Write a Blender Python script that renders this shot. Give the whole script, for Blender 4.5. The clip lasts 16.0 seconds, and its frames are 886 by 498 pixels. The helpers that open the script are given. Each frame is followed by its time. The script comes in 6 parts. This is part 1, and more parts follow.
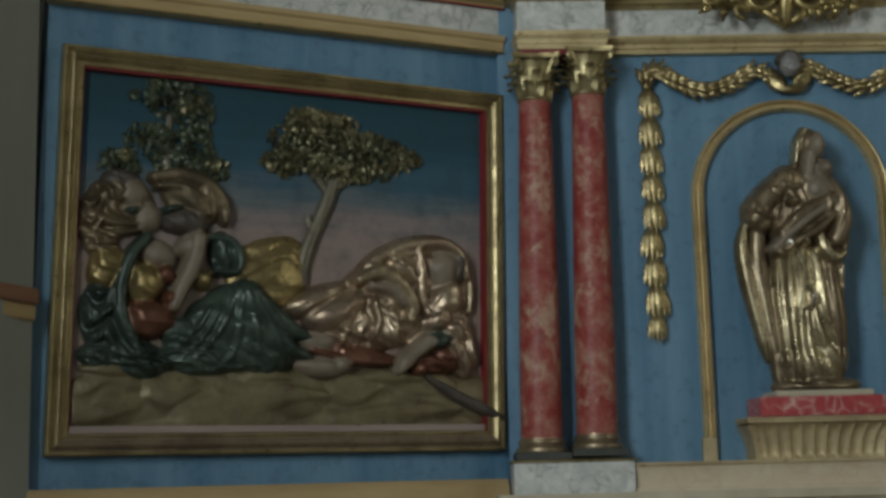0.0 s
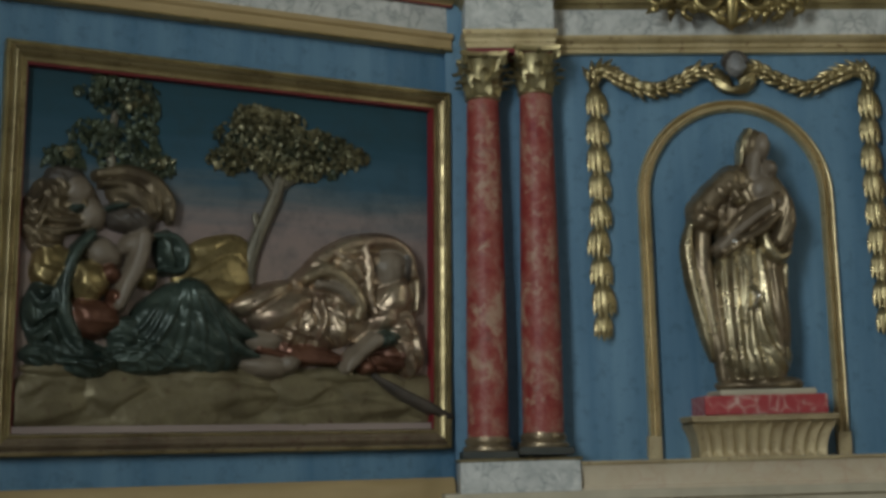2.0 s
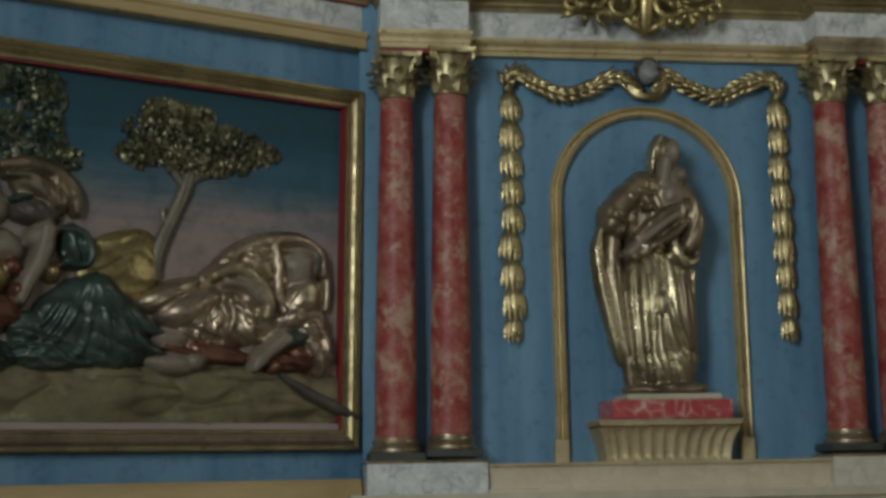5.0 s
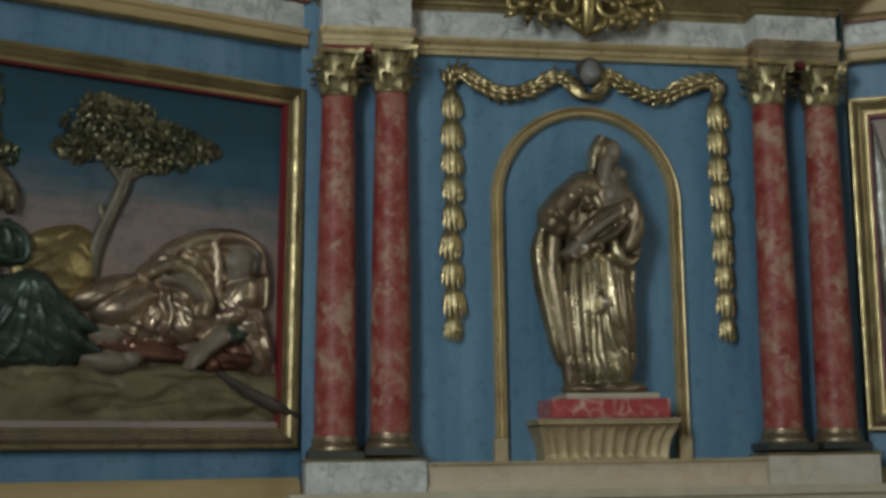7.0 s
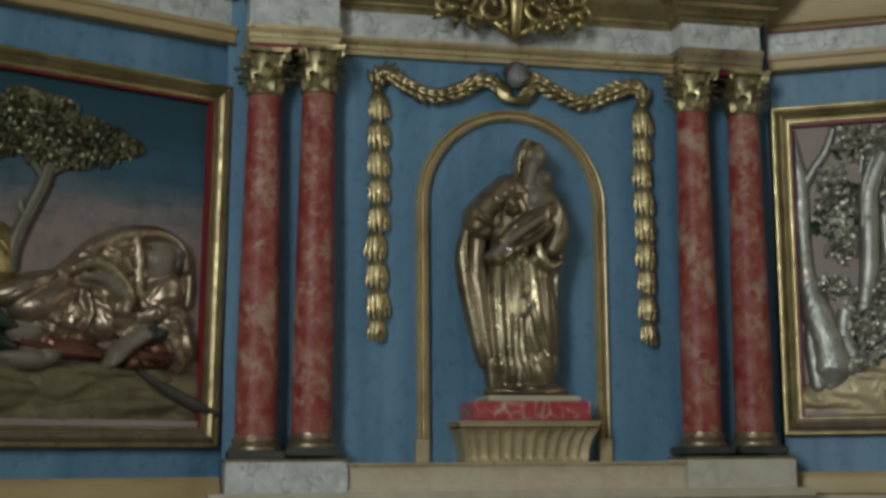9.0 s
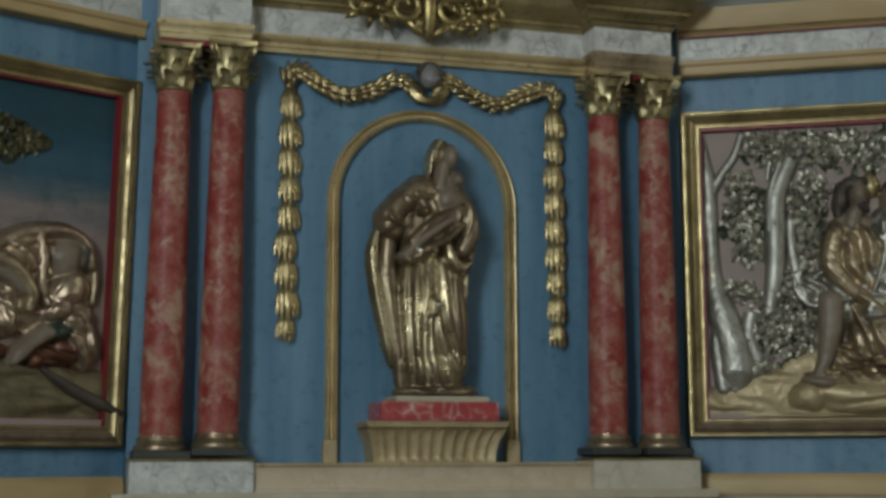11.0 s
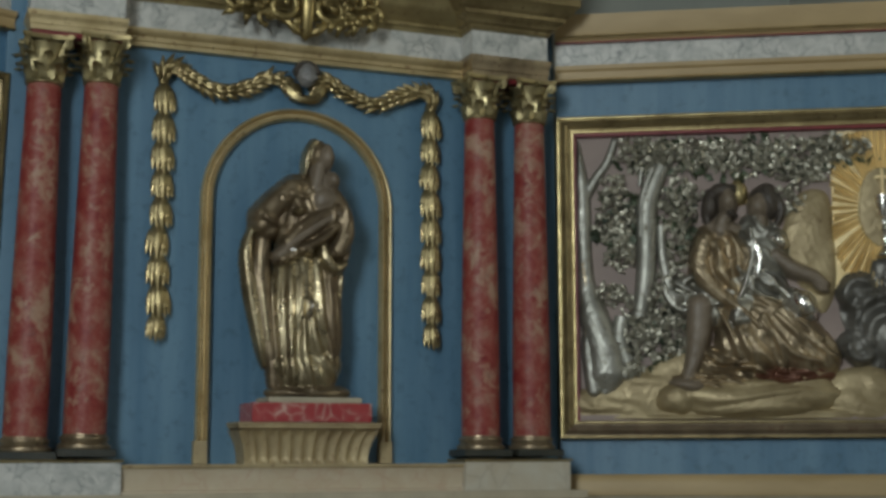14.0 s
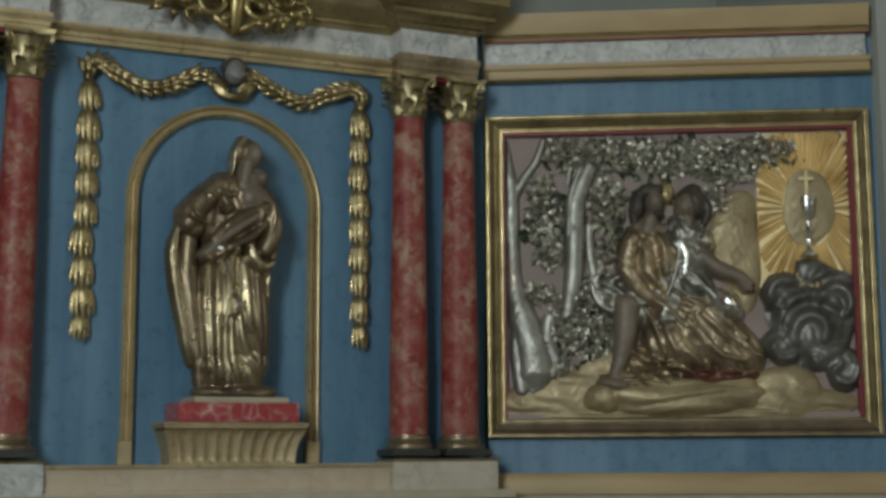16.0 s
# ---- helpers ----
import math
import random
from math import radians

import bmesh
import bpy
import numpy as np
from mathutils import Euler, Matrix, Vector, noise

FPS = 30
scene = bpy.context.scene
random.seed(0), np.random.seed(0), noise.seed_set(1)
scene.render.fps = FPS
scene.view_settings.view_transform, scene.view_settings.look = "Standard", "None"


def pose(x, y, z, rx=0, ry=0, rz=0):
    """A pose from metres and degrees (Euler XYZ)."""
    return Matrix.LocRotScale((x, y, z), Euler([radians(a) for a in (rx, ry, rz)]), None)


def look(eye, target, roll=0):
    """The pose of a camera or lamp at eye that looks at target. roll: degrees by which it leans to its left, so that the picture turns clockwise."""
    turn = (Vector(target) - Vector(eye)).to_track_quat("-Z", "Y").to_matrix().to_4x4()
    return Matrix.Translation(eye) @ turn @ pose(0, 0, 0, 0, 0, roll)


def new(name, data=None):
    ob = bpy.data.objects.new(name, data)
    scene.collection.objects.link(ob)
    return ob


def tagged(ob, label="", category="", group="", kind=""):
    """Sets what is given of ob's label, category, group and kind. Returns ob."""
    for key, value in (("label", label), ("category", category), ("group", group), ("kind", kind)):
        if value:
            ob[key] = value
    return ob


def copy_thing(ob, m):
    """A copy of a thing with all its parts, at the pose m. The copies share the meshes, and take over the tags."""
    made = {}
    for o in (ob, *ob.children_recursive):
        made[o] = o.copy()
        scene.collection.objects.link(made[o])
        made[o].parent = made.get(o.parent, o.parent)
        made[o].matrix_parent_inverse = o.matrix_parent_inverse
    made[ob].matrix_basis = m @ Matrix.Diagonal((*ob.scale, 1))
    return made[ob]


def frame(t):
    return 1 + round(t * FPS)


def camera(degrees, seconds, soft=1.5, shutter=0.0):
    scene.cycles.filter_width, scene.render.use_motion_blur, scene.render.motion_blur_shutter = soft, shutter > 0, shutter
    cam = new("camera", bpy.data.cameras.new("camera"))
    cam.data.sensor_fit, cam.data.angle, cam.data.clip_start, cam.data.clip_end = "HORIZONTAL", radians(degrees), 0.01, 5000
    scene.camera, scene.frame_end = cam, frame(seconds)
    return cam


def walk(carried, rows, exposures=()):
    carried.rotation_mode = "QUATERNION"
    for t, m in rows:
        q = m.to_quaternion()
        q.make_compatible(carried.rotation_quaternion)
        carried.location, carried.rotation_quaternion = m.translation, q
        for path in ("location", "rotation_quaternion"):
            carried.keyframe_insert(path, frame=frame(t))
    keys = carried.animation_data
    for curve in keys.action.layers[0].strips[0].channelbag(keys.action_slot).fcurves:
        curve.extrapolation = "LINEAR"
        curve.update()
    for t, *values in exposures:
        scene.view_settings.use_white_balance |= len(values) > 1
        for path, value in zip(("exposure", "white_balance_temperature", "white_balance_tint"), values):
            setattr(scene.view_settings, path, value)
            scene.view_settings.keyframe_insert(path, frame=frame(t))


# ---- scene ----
cam = camera(35.0, 16.0, soft=3.5)
PATH = [
    (0, (-0.582, -1.697, 1.561), (-0.511, 0.275, 1.886), -1.4),
    (0.5, (-0.574, -1.698, 1.567), (-0.489, 0.274, 1.89), -1.4),
    (1, (-0.593, -1.699, 1.584), (-0.483, 0.273, 1.901), -1.4),
    (1.5, (-0.607, -1.698, 1.599), (-0.476, 0.273, 1.911), -1.4),
    (2, (-0.596, -1.697, 1.616), (-0.446, 0.274, 1.921), -1.5),
    (2.5, (-0.605, -1.687, 1.616), (-0.433, 0.283, 1.921), -1.5),
    (3, (-0.611, -1.669, 1.601), (-0.416, 0.297, 1.909), -1.4),
    (3.5, (-0.611, -1.661, 1.592), (-0.395, 0.303, 1.903), -1.3),
    (4, (-0.621, -1.657, 1.587), (-0.381, 0.303, 1.9), -1.2),
    (6.5, (-0.599, -1.648, 1.593), (-0.26, 0.298, 1.902), -0.9),
    (7, (-0.587, -1.653, 1.601), (-0.229, 0.291, 1.907), -0.9),
    (7.5, (-0.581, -1.658, 1.611), (-0.199, 0.282, 1.914), -0.7),
    (8, (-0.58, -1.662, 1.611), (-0.175, 0.273, 1.914), -0.5),
    (8.5, (-0.566, -1.665, 1.611), (-0.14, 0.265, 1.914), -0.4),
    (9, (-0.545, -1.674, 1.615), (-0.095, 0.251, 1.917), -0.4),
    (9.5, (-0.53, -1.681, 1.621), (-0.054, 0.238, 1.921), -0.3),
    (12, (-0.495, -1.676, 1.638), (0.122, 0.204, 1.933), -0.1),
    (12.5, (-0.499, -1.679, 1.642), (0.145, 0.191, 1.935), 0.0),
    (13, (-0.51, -1.671, 1.648), (0.166, 0.188, 1.94), 0.1),
    (13.5, (-0.515, -1.668, 1.652), (0.19, 0.18, 1.945), 0.0),
    (14, (-0.499, -1.672, 1.648), (0.23, 0.167, 1.942), -0.1),
    (14.5, (-0.484, -1.675, 1.641), (0.264, 0.156, 1.937), -0.2),
    (15, (-0.487, -1.669, 1.645), (0.286, 0.152, 1.94), -0.3),
    (15.5, (-0.489, -1.663, 1.648), (0.308, 0.148, 1.942), -0.3),
    (16, (-0.502, -1.652, 1.655), (0.323, 0.146, 1.946), -0.3),
]
walk(cam, [(t, look(eye, target, roll)) for t, eye, target, roll in PATH], exposures=[(0.0, 0.0), (16.0, 0.0)])

# ---- light ----
world = bpy.data.worlds.new("sky_world")
scene.world = world
world.use_nodes = True
wn = world.node_tree.nodes
sky = wn.new("ShaderNodeTexSky")
sky.sky_type, sky.sun_disc = "NISHITA", False
sky.sun_elevation, sky.sun_rotation = radians(35), radians(-60)
wn["Background"].inputs["Strength"].default_value = 0.10
world.node_tree.links.new(sky.outputs["Color"], wn["Background"].inputs["Color"])


def window_lamp(name, eye, target, sx, sy, watts, color):
    d = bpy.data.lights.new(name, "AREA")
    d.shape, d.size, d.size_y, d.energy, d.color = "RECTANGLE", sx, sy, watts, color
    ob = new(name, d)
    ob.matrix_world = look(eye, target)
    return ob


LEFT_WATTS, RIGHT_WATTS, BACK_WATTS = 450, 40, 40

# ---- materials ----


def mat(name, build):
    m = bpy.data.materials.new(name)
    m.use_nodes = True
    nt = m.node_tree
    build(nt, nt.nodes["Principled BSDF"])
    return m


def node(nt, kind, **inputs):
    n = nt.nodes.new(kind)
    for k, v in inputs.items():
        n.inputs[k.replace("_", " ")].default_value = v
    return n


def coords(nt, scale=(1, 1, 1), rot=(0, 0, 0)):
    tc = nt.nodes.new("ShaderNodeTexCoord")
    mp = nt.nodes.new("ShaderNodeMapping")
    mp.inputs["Scale"].default_value = scale
    mp.inputs["Rotation"].default_value = rot
    nt.links.new(tc.outputs["Object"], mp.inputs["Vector"])
    return mp.outputs["Vector"]


def noise_tex(nt, vec, scale, detail=5.0, rough=0.55, distort=0.0):
    n = node(nt, "ShaderNodeTexNoise", Scale=scale, Detail=detail, Roughness=rough, Distortion=distort)
    nt.links.new(vec, n.inputs["Vector"])
    return n.outputs["Fac"]


def ramp(nt, fac, stops):
    r = nt.nodes.new("ShaderNodeValToRGB")
    e = r.color_ramp.elements
    while len(e) < len(stops):
        e.new(0.5)
    for k, (p, c) in zip(e, stops):
        k.position, k.color = p, (*c, 1) if len(c) == 3 else c
    nt.links.new(fac, r.inputs["Fac"])
    return r.outputs["Color"]


def mix(nt, fac, a, b, mode="MIX"):
    n = nt.nodes.new("ShaderNodeMix")
    n.data_type, n.blend_type = "RGBA", mode
    if isinstance(fac, (int, float)):
        n.inputs[0].default_value = fac
    else:
        nt.links.new(fac, n.inputs[0])
    for s, v in ((6, a), (7, b)):
        if isinstance(v, tuple):
            n.inputs[s].default_value = (*v, 1)
        else:
            nt.links.new(v, n.inputs[s])
    return n.outputs[2]


def bump(nt, bsdf, fac, strength=0.3, dist=0.004):
    b = node(nt, "ShaderNodeBump", Strength=strength, Distance=dist)
    nt.links.new(fac, b.inputs["Height"])
    nt.links.new(b.outputs["Normal"], bsdf.inputs["Normal"])


def gilt(name, bright, dark, red, rough=0.3, metal=0.9, wear=0.58, grain=26.0):
    """Leaf on carved wood: patches of dull patina and worn bole."""
    def build(nt, b):
        v = coords(nt)
        big, fine = noise_tex(nt, v, 6.0, 6.0), noise_tex(nt, v, grain, 7.0, 0.65)
        c = ramp(nt, big, [(0.3, dark), (0.62, bright)])
        worn = ramp(nt, fine, [(wear, (0, 0, 0)), (wear + 0.12, (1, 1, 1))])
        c = mix(nt, worn, c, red)
        nt.links.new(c, b.inputs["Base Color"])
        b.inputs["Metallic"].default_value = metal
        r = ramp(nt, fine, [(0.3, (rough - 0.08,) * 3), (0.75, (rough + 0.22,) * 3)])
        nt.links.new(r, b.inputs["Roughness"])
        bump(nt, b, noise_tex(nt, v, 45.0, 4.0), 0.25, 0.003)
    return mat(name, build)


GOLD = gilt("old_gold_leaf", (0.49, 0.40, 0.205), (0.28, 0.215, 0.095), (0.15, 0.085, 0.04), 0.34)
DULL_GOLD = gilt("dull_gold", (0.40, 0.325, 0.165), (0.22, 0.17, 0.08), (0.14, 0.07, 0.035), 0.42, 0.75)
BRONZE_GOLD = gilt("brown_gold", (0.38, 0.30, 0.195), (0.16, 0.12, 0.075), (0.12, 0.07, 0.04), 0.34, 0.75)
ROSE_GOLD = gilt("rose_gold", (0.44, 0.345, 0.24), (0.22, 0.15, 0.11), (0.17, 0.075, 0.055), 0.32, 0.8)
SILVER = gilt("tarnished_silver", (0.50, 0.485, 0.43), (0.24, 0.23, 0.20), (0.16, 0.13, 0.09), 0.36, 0.9)
DARK_SILVER = gilt("dark_tarnished_silver", (0.20, 0.19, 0.17), (0.09, 0.085, 0.075), (0.07, 0.055, 0.04), 0.4, 0.6)
GREEN_GLAZE = gilt("green_glaze_over_silver", (0.062, 0.085, 0.068), (0.02, 0.032, 0.026), (0.10, 0.09, 0.05), 0.3, 0.35, 0.66)
RED_GLAZE = gilt("red_glaze_over_gold", (0.17, 0.075, 0.045), (0.085, 0.035, 0.022), (0.06, 0.03, 0.02), 0.34, 0.5, 0.66)
LEAF_GILT = gilt("dark_gilt_foliage", (0.22, 0.19, 0.10), (0.05, 0.055, 0.03), (0.03, 0.035, 0.02), 0.34, 0.6, 0.52, 60.0)
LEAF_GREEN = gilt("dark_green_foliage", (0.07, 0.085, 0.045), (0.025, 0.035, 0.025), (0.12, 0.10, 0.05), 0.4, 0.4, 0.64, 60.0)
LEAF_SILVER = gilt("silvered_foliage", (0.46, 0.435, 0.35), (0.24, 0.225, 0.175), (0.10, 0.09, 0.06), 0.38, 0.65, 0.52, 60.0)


def paint(name, a, b2, dirt, rough=0.6, scale=2.5, streak=(1, 1, 0.25), bump_s=0.12, dirt_at=0.62):
    def build(nt, b):
        v, vs = coords(nt), coords(nt, streak)
        c = ramp(nt, noise_tex(nt, vs, scale, 6.0), [(0.32, a), (0.7, b2)])
        d = ramp(nt, noise_tex(nt, v, scale * 4, 8.0, 0.7), [(dirt_at, (0, 0, 0)), (dirt_at + 0.25, (1, 1, 1))])
        c = mix(nt, d, c, dirt)
        nt.links.new(c, b.inputs["Base Color"])
        b.inputs["Roughness"].default_value = rough
        bump(nt, b, noise_tex(nt, vs, scale * 12, 5.0), bump_s, 0.003)
    return mat(name, build)


BLUE = paint("blue_distemper_on_boards", (0.067, 0.155, 0.246), (0.124, 0.232, 0.328), (0.045, 0.10, 0.148), 0.5, 3.4, (2.6, 2.6, 0.22), 0.25, 0.52)
FLESH = paint("aged_flesh_paint", (0.14, 0.108, 0.076), (0.205, 0.162, 0.118), (0.075, 0.057, 0.04), 0.5, 8.0, (1, 1, 1))
HAIR = paint("dark_hair_paint", (0.045, 0.036, 0.03), (0.08, 0.064, 0.05), (0.03, 0.025, 0.02), 0.5, 14.0, (1, 1, 1))
PINK_SKY = paint("dusky_pink_painted_sky", (0.24, 0.18, 0.16), (0.30, 0.23, 0.20), (0.2, 0.14, 0.12), 0.6, 4.0, (0.4, 1, 1.4))
RED_EDGE = paint("crimson_rebate_paint", (0.14, 0.010, 0.014), (0.21, 0.016, 0.020), (0.07, 0.008, 0.010), 0.5, 6.0)
OCHRE = paint("ochre_gilt_band", (0.34, 0.24, 0.11), (0.44, 0.32, 0.16), (0.28, 0.17, 0.075), 0.5, 4.0, (0.5, 1, 2))
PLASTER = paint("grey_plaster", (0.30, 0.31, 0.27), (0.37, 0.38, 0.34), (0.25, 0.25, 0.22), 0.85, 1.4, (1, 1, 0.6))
# unseen walls and ceiling coloured darker to deepen contrast in the gilding
DARKENED_PLASTER = paint("darkened_unseen_plaster", (0.11, 0.11, 0.10), (0.15, 0.15, 0.135), (0.08, 0.08, 0.07), 0.9, 1.0, (1, 1, 0.6))
BROWN_WOOD = paint("red_brown_wood", (0.20, 0.09, 0.05), (0.28, 0.14, 0.08), (0.12, 0.05, 0.03), 0.5, 6.0, (0.3, 0.3, 3))
DARK_BASE = paint("dark_green_black_paint", (0.022, 0.026, 0.022), (0.045, 0.045, 0.035), (0.09, 0.07, 0.04), 0.45, 8.0)
CREAM = paint("grey_cream_stone_paint", (0.38, 0.33, 0.24), (0.48, 0.42, 0.31), (0.3, 0.23, 0.15), 0.6, 6.0)
STONE = paint("floor_stone", (0.15, 0.135, 0.115), (0.20, 0.185, 0.16), (0.11, 0.10, 0.085), 0.6, 2.0)
BARK = gilt("brown_gilt_bark", (0.17, 0.15, 0.11), (0.09, 0.08, 0.06), (0.06, 0.05, 0.035), 0.4, 0.5, 0.6, 30.0)
CREAM_GOLD = gilt("pale_worn_gilt", (0.48, 0.385, 0.225), (0.34, 0.26, 0.15), (0.22, 0.14, 0.07), 0.5, 0.35, 0.6)
STATUE_GOLD = gilt("statue_gold", (0.43, 0.36, 0.225), (0.18, 0.14, 0.082), (0.13, 0.08, 0.045), 0.27, 0.85, 0.64)
GARLAND_GOLD = gilt("garland_gold", (0.43, 0.345, 0.18), (0.21, 0.16, 0.075), (0.14, 0.09, 0.04), 0.3, 0.9, 0.6)
DARK_GILT = gilt("dark_old_gilt", (0.46, 0.36, 0.16), (0.16, 0.12, 0.05), (0.07, 0.045, 0.02), 0.3, 0.85, 0.56)
CHERUB = paint("grey_silvered_paint", (0.15, 0.15, 0.15), (0.24, 0.23, 0.22), (0.08, 0.07, 0.065), 0.4, 12.0, (1, 1, 1))
RAY_GOLD = gilt("bright_ray_gold", (0.86, 0.70, 0.40), (0.62, 0.47, 0.23), (0.42, 0.26, 0.11), 0.34, 0.6, 0.66)
DULL_GROUND = gilt("dull_olive_gilt_ground", (0.20, 0.165, 0.092), (0.115, 0.09, 0.048), (0.10, 0.06, 0.035), 0.44, 0.45, 0.6, 18.0)
DARK_BRONZE = gilt("dark_brown_gilt", (0.22, 0.17, 0.105), (0.085, 0.062, 0.04), (0.06, 0.04, 0.025), 0.36, 0.65)
ARCH_GOLD = gilt("warm_old_gold", (0.60, 0.48, 0.27), (0.42, 0.32, 0.16), (0.22, 0.13, 0.06), 0.34, 0.6)
BARK_SILVER = gilt("grey_silvered_bark", (0.40, 0.39, 0.345), (0.22, 0.215, 0.185), (0.14, 0.12, 0.085), 0.44, 0.75)
GROUND_GILT = gilt("gilded_ground", (0.39, 0.31, 0.175), (0.25, 0.19, 0.10), (0.18, 0.12, 0.06), 0.46, 0.4, 0.62, 18.0)

RAIL_BROWN = gilt("dull_brown_rail", (0.20, 0.15, 0.095), (0.11, 0.08, 0.052), (0.13, 0.075, 0.05), 0.5, 0.3, 0.56)
FRAME_BROWN = gilt("brown_worn_gilt", (0.34, 0.27, 0.14), (0.18, 0.135, 0.065), (0.11, 0.065, 0.035), 0.36, 0.75)
RELIEF_GOLD = gilt("deep_relief_gold", (0.36, 0.275, 0.125), (0.19, 0.14, 0.06), (0.12, 0.07, 0.035), 0.32, 0.75)
# silver of the chalice, also used for painted highlights on carved robes
SILVER_AND_GLINT = gilt("polished_silver_and_glint", (0.90, 0.88, 0.84), (0.72, 0.70, 0.66), (0.5, 0.46, 0.4), 0.2, 1.0, 0.75)

def marble(name, base, second, vein, scale=5.0, vein_w=0.035, rough=0.35, vein_mix=0.8):
    def build(nt, b):
        v = coords(nt)
        warp = node(nt, "ShaderNodeTexNoise", Scale=scale * 0.7, Detail=4.0)
        nt.links.new(v, warp.inputs["Vector"])
        vm = nt.nodes.new("ShaderNodeVectorMath")
        vm.operation = "MULTIPLY_ADD"
        nt.links.new(warp.outputs["Color"], vm.inputs[0])
        vm.inputs[1].default_value = (0.16, 0.16, 0.16)
        nt.links.new(v, vm.inputs[2])
        vo = node(nt, "ShaderNodeTexVoronoi", Scale=scale * 1.5)
        vo.feature = "DISTANCE_TO_EDGE"
        nt.links.new(vm.outputs[0], vo.inputs["Vector"])
        line = ramp(nt, vo.outputs["Distance"], [(0.0, (1, 1, 1)), (vein_w, (0.25, 0.25, 0.25)), (vein_w * 4, (0, 0, 0))])
        mask = ramp(nt, noise_tex(nt, v, scale * 0.8, 4.0), [(0.38, (0, 0, 0)), (0.6, (vein_mix,) * 3)])
        c = ramp(nt, noise_tex(nt, vm.outputs[0], scale, 7.0, 0.6, 0.6), [(0.34, base), (0.66, second)])
        k = mix(nt, 1.0, line, mask, "MULTIPLY")
        c = mix(nt, k, c, vein)
        nt.links.new(c, b.inputs["Base Color"])
        b.inputs["Roughness"].default_value = rough
        bump(nt, b, noise_tex(nt, v, 50.0, 3.0), 0.06, 0.002)
    return mat(name, build)


def scagliola(nt, b):
    """Red marbling in soft clouded patches, with pale drifts and a few thin veins."""
    info = nt.nodes.new("ShaderNodeObjectInfo")
    v0 = coords(nt, (1, 1, 0.9), (0.6, 0.5, 0.2))
    vm = nt.nodes.new("ShaderNodeVectorMath")
    vm.operation = "ADD"
    sh = nt.nodes.new("ShaderNodeVectorMath")
    sh.operation = "SCALE"
    sh.inputs[0].default_value = (7.0, 3.0, 5.0)
    nt.links.new(info.outputs["Random"], sh.inputs["Scale"])
    nt.links.new(v0, vm.inputs[0])
    nt.links.new(sh.outputs[0], vm.inputs[1])
    v = vm.outputs[0]
    c = ramp(nt, noise_tex(nt, v, 11.0, 8.0, 0.7, 0.15), [(0.34, (0.185, 0.018, 0.018)), (0.48, (0.25, 0.05, 0.04)), (0.60, (0.30, 0.115, 0.085)), (0.70, (0.35, 0.20, 0.145))])
    pale = ramp(nt, noise_tex(nt, v, 7.0, 8.0, 0.72, 0.35), [(0.52, (0, 0, 0)), (0.62, (0.9, 0.9, 0.9))])
    c = mix(nt, pale, c, (0.385, 0.245, 0.17))
    grey = ramp(nt, noise_tex(nt, v, 22.0, 8.0, 0.7, 0.5), [(0.54, (0, 0, 0)), (0.74, (0.7, 0.7, 0.7))])
    c = mix(nt, grey, c, (0.15, 0.08, 0.07))
    nt.links.new(c, b.inputs["Base Color"])
    b.inputs["Roughness"].default_value = 0.5
    b.inputs["Specular IOR Level"].default_value = 0.3
    bump(nt, b, noise_tex(nt, v, 40.0, 3.0), 0.08, 0.002)


RED_MARBLE = mat("red_scagliola", scagliola)
RED_PLINTH = marble("crimson_marbling", (0.30, 0.035, 0.04), (0.38, 0.06, 0.06), (0.55, 0.38, 0.32), 9.0, 0.05, 0.35, 1.0)
WHITE_MARBLE = marble("white_grey_marbling", (0.62, 0.61, 0.575), (0.40, 0.405, 0.385), (0.20, 0.21, 0.205), 11.0, 0.07, 0.35, 0.95)
CREAM_MARBLE = marble("cream_grey_marbling", (0.47, 0.41, 0.31), (0.52, 0.49, 0.41), (0.34, 0.29, 0.23), 7.0, 0.08, 0.4, 0.6)
PINK_MARBLE = marble("pale_cream_marbling", (0.50, 0.41, 0.29), (0.56, 0.48, 0.36), (0.42, 0.24, 0.17), 7.0, 0.06, 0.4, 0.45)


def dusk_sky(nt, b):
    tc = nt.nodes.new("ShaderNodeTexCoord")
    sep = nt.nodes.new("ShaderNodeSeparateXYZ")
    nt.links.new(tc.outputs["Object"], sep.inputs[0])
    v = coords(nt, (0.55, 1, 4.5))
    add = node(nt, "ShaderNodeMath")
    add.operation = "MULTIPLY_ADD"
    nt.links.new(noise_tex(nt, v, 3.0, 6.0), add.inputs[0])
    add.inputs[1].default_value = 0.36
    nt.links.new(sep.outputs["Z"], add.inputs[2])
    mr = node(nt, "ShaderNodeMapRange")
    mr.inputs["From Min"].default_value, mr.inputs["From Max"].default_value = 2.42, 3.57
    nt.links.new(add.outputs[0], mr.inputs["Value"])
    c = ramp(nt, mr.outputs[0], [(0.10, (0.25, 0.185, 0.15)), (0.40, (0.235, 0.18, 0.165)), (0.52, (0.105, 0.125, 0.135)), (0.62, (0.038, 0.088, 0.125)), (0.80, (0.020, 0.062, 0.088)), (1.0, (0.014, 0.046, 0.058))])
    d = ramp(nt, noise_tex(nt, coords(nt, (1, 1, 1)), 9.0, 8.0, 0.7), [(0.48, (0, 0, 0)), (0.8, (0.6, 0.6, 0.6))])
    c = mix(nt, d, c, (0.022, 0.042, 0.048))
    nt.links.new(c, b.inputs["Base Color"])
    b.inputs["Roughness"].default_value = 0.65
    b.inputs["Specular IOR Level"].default_value = 0.25
    bump(nt, b, noise_tex(nt, coords(nt, (1, 1, 12)), 5.0, 4.0), 0.15, 0.003)


DUSK = mat("painted_dusk_sky", dusk_sky)

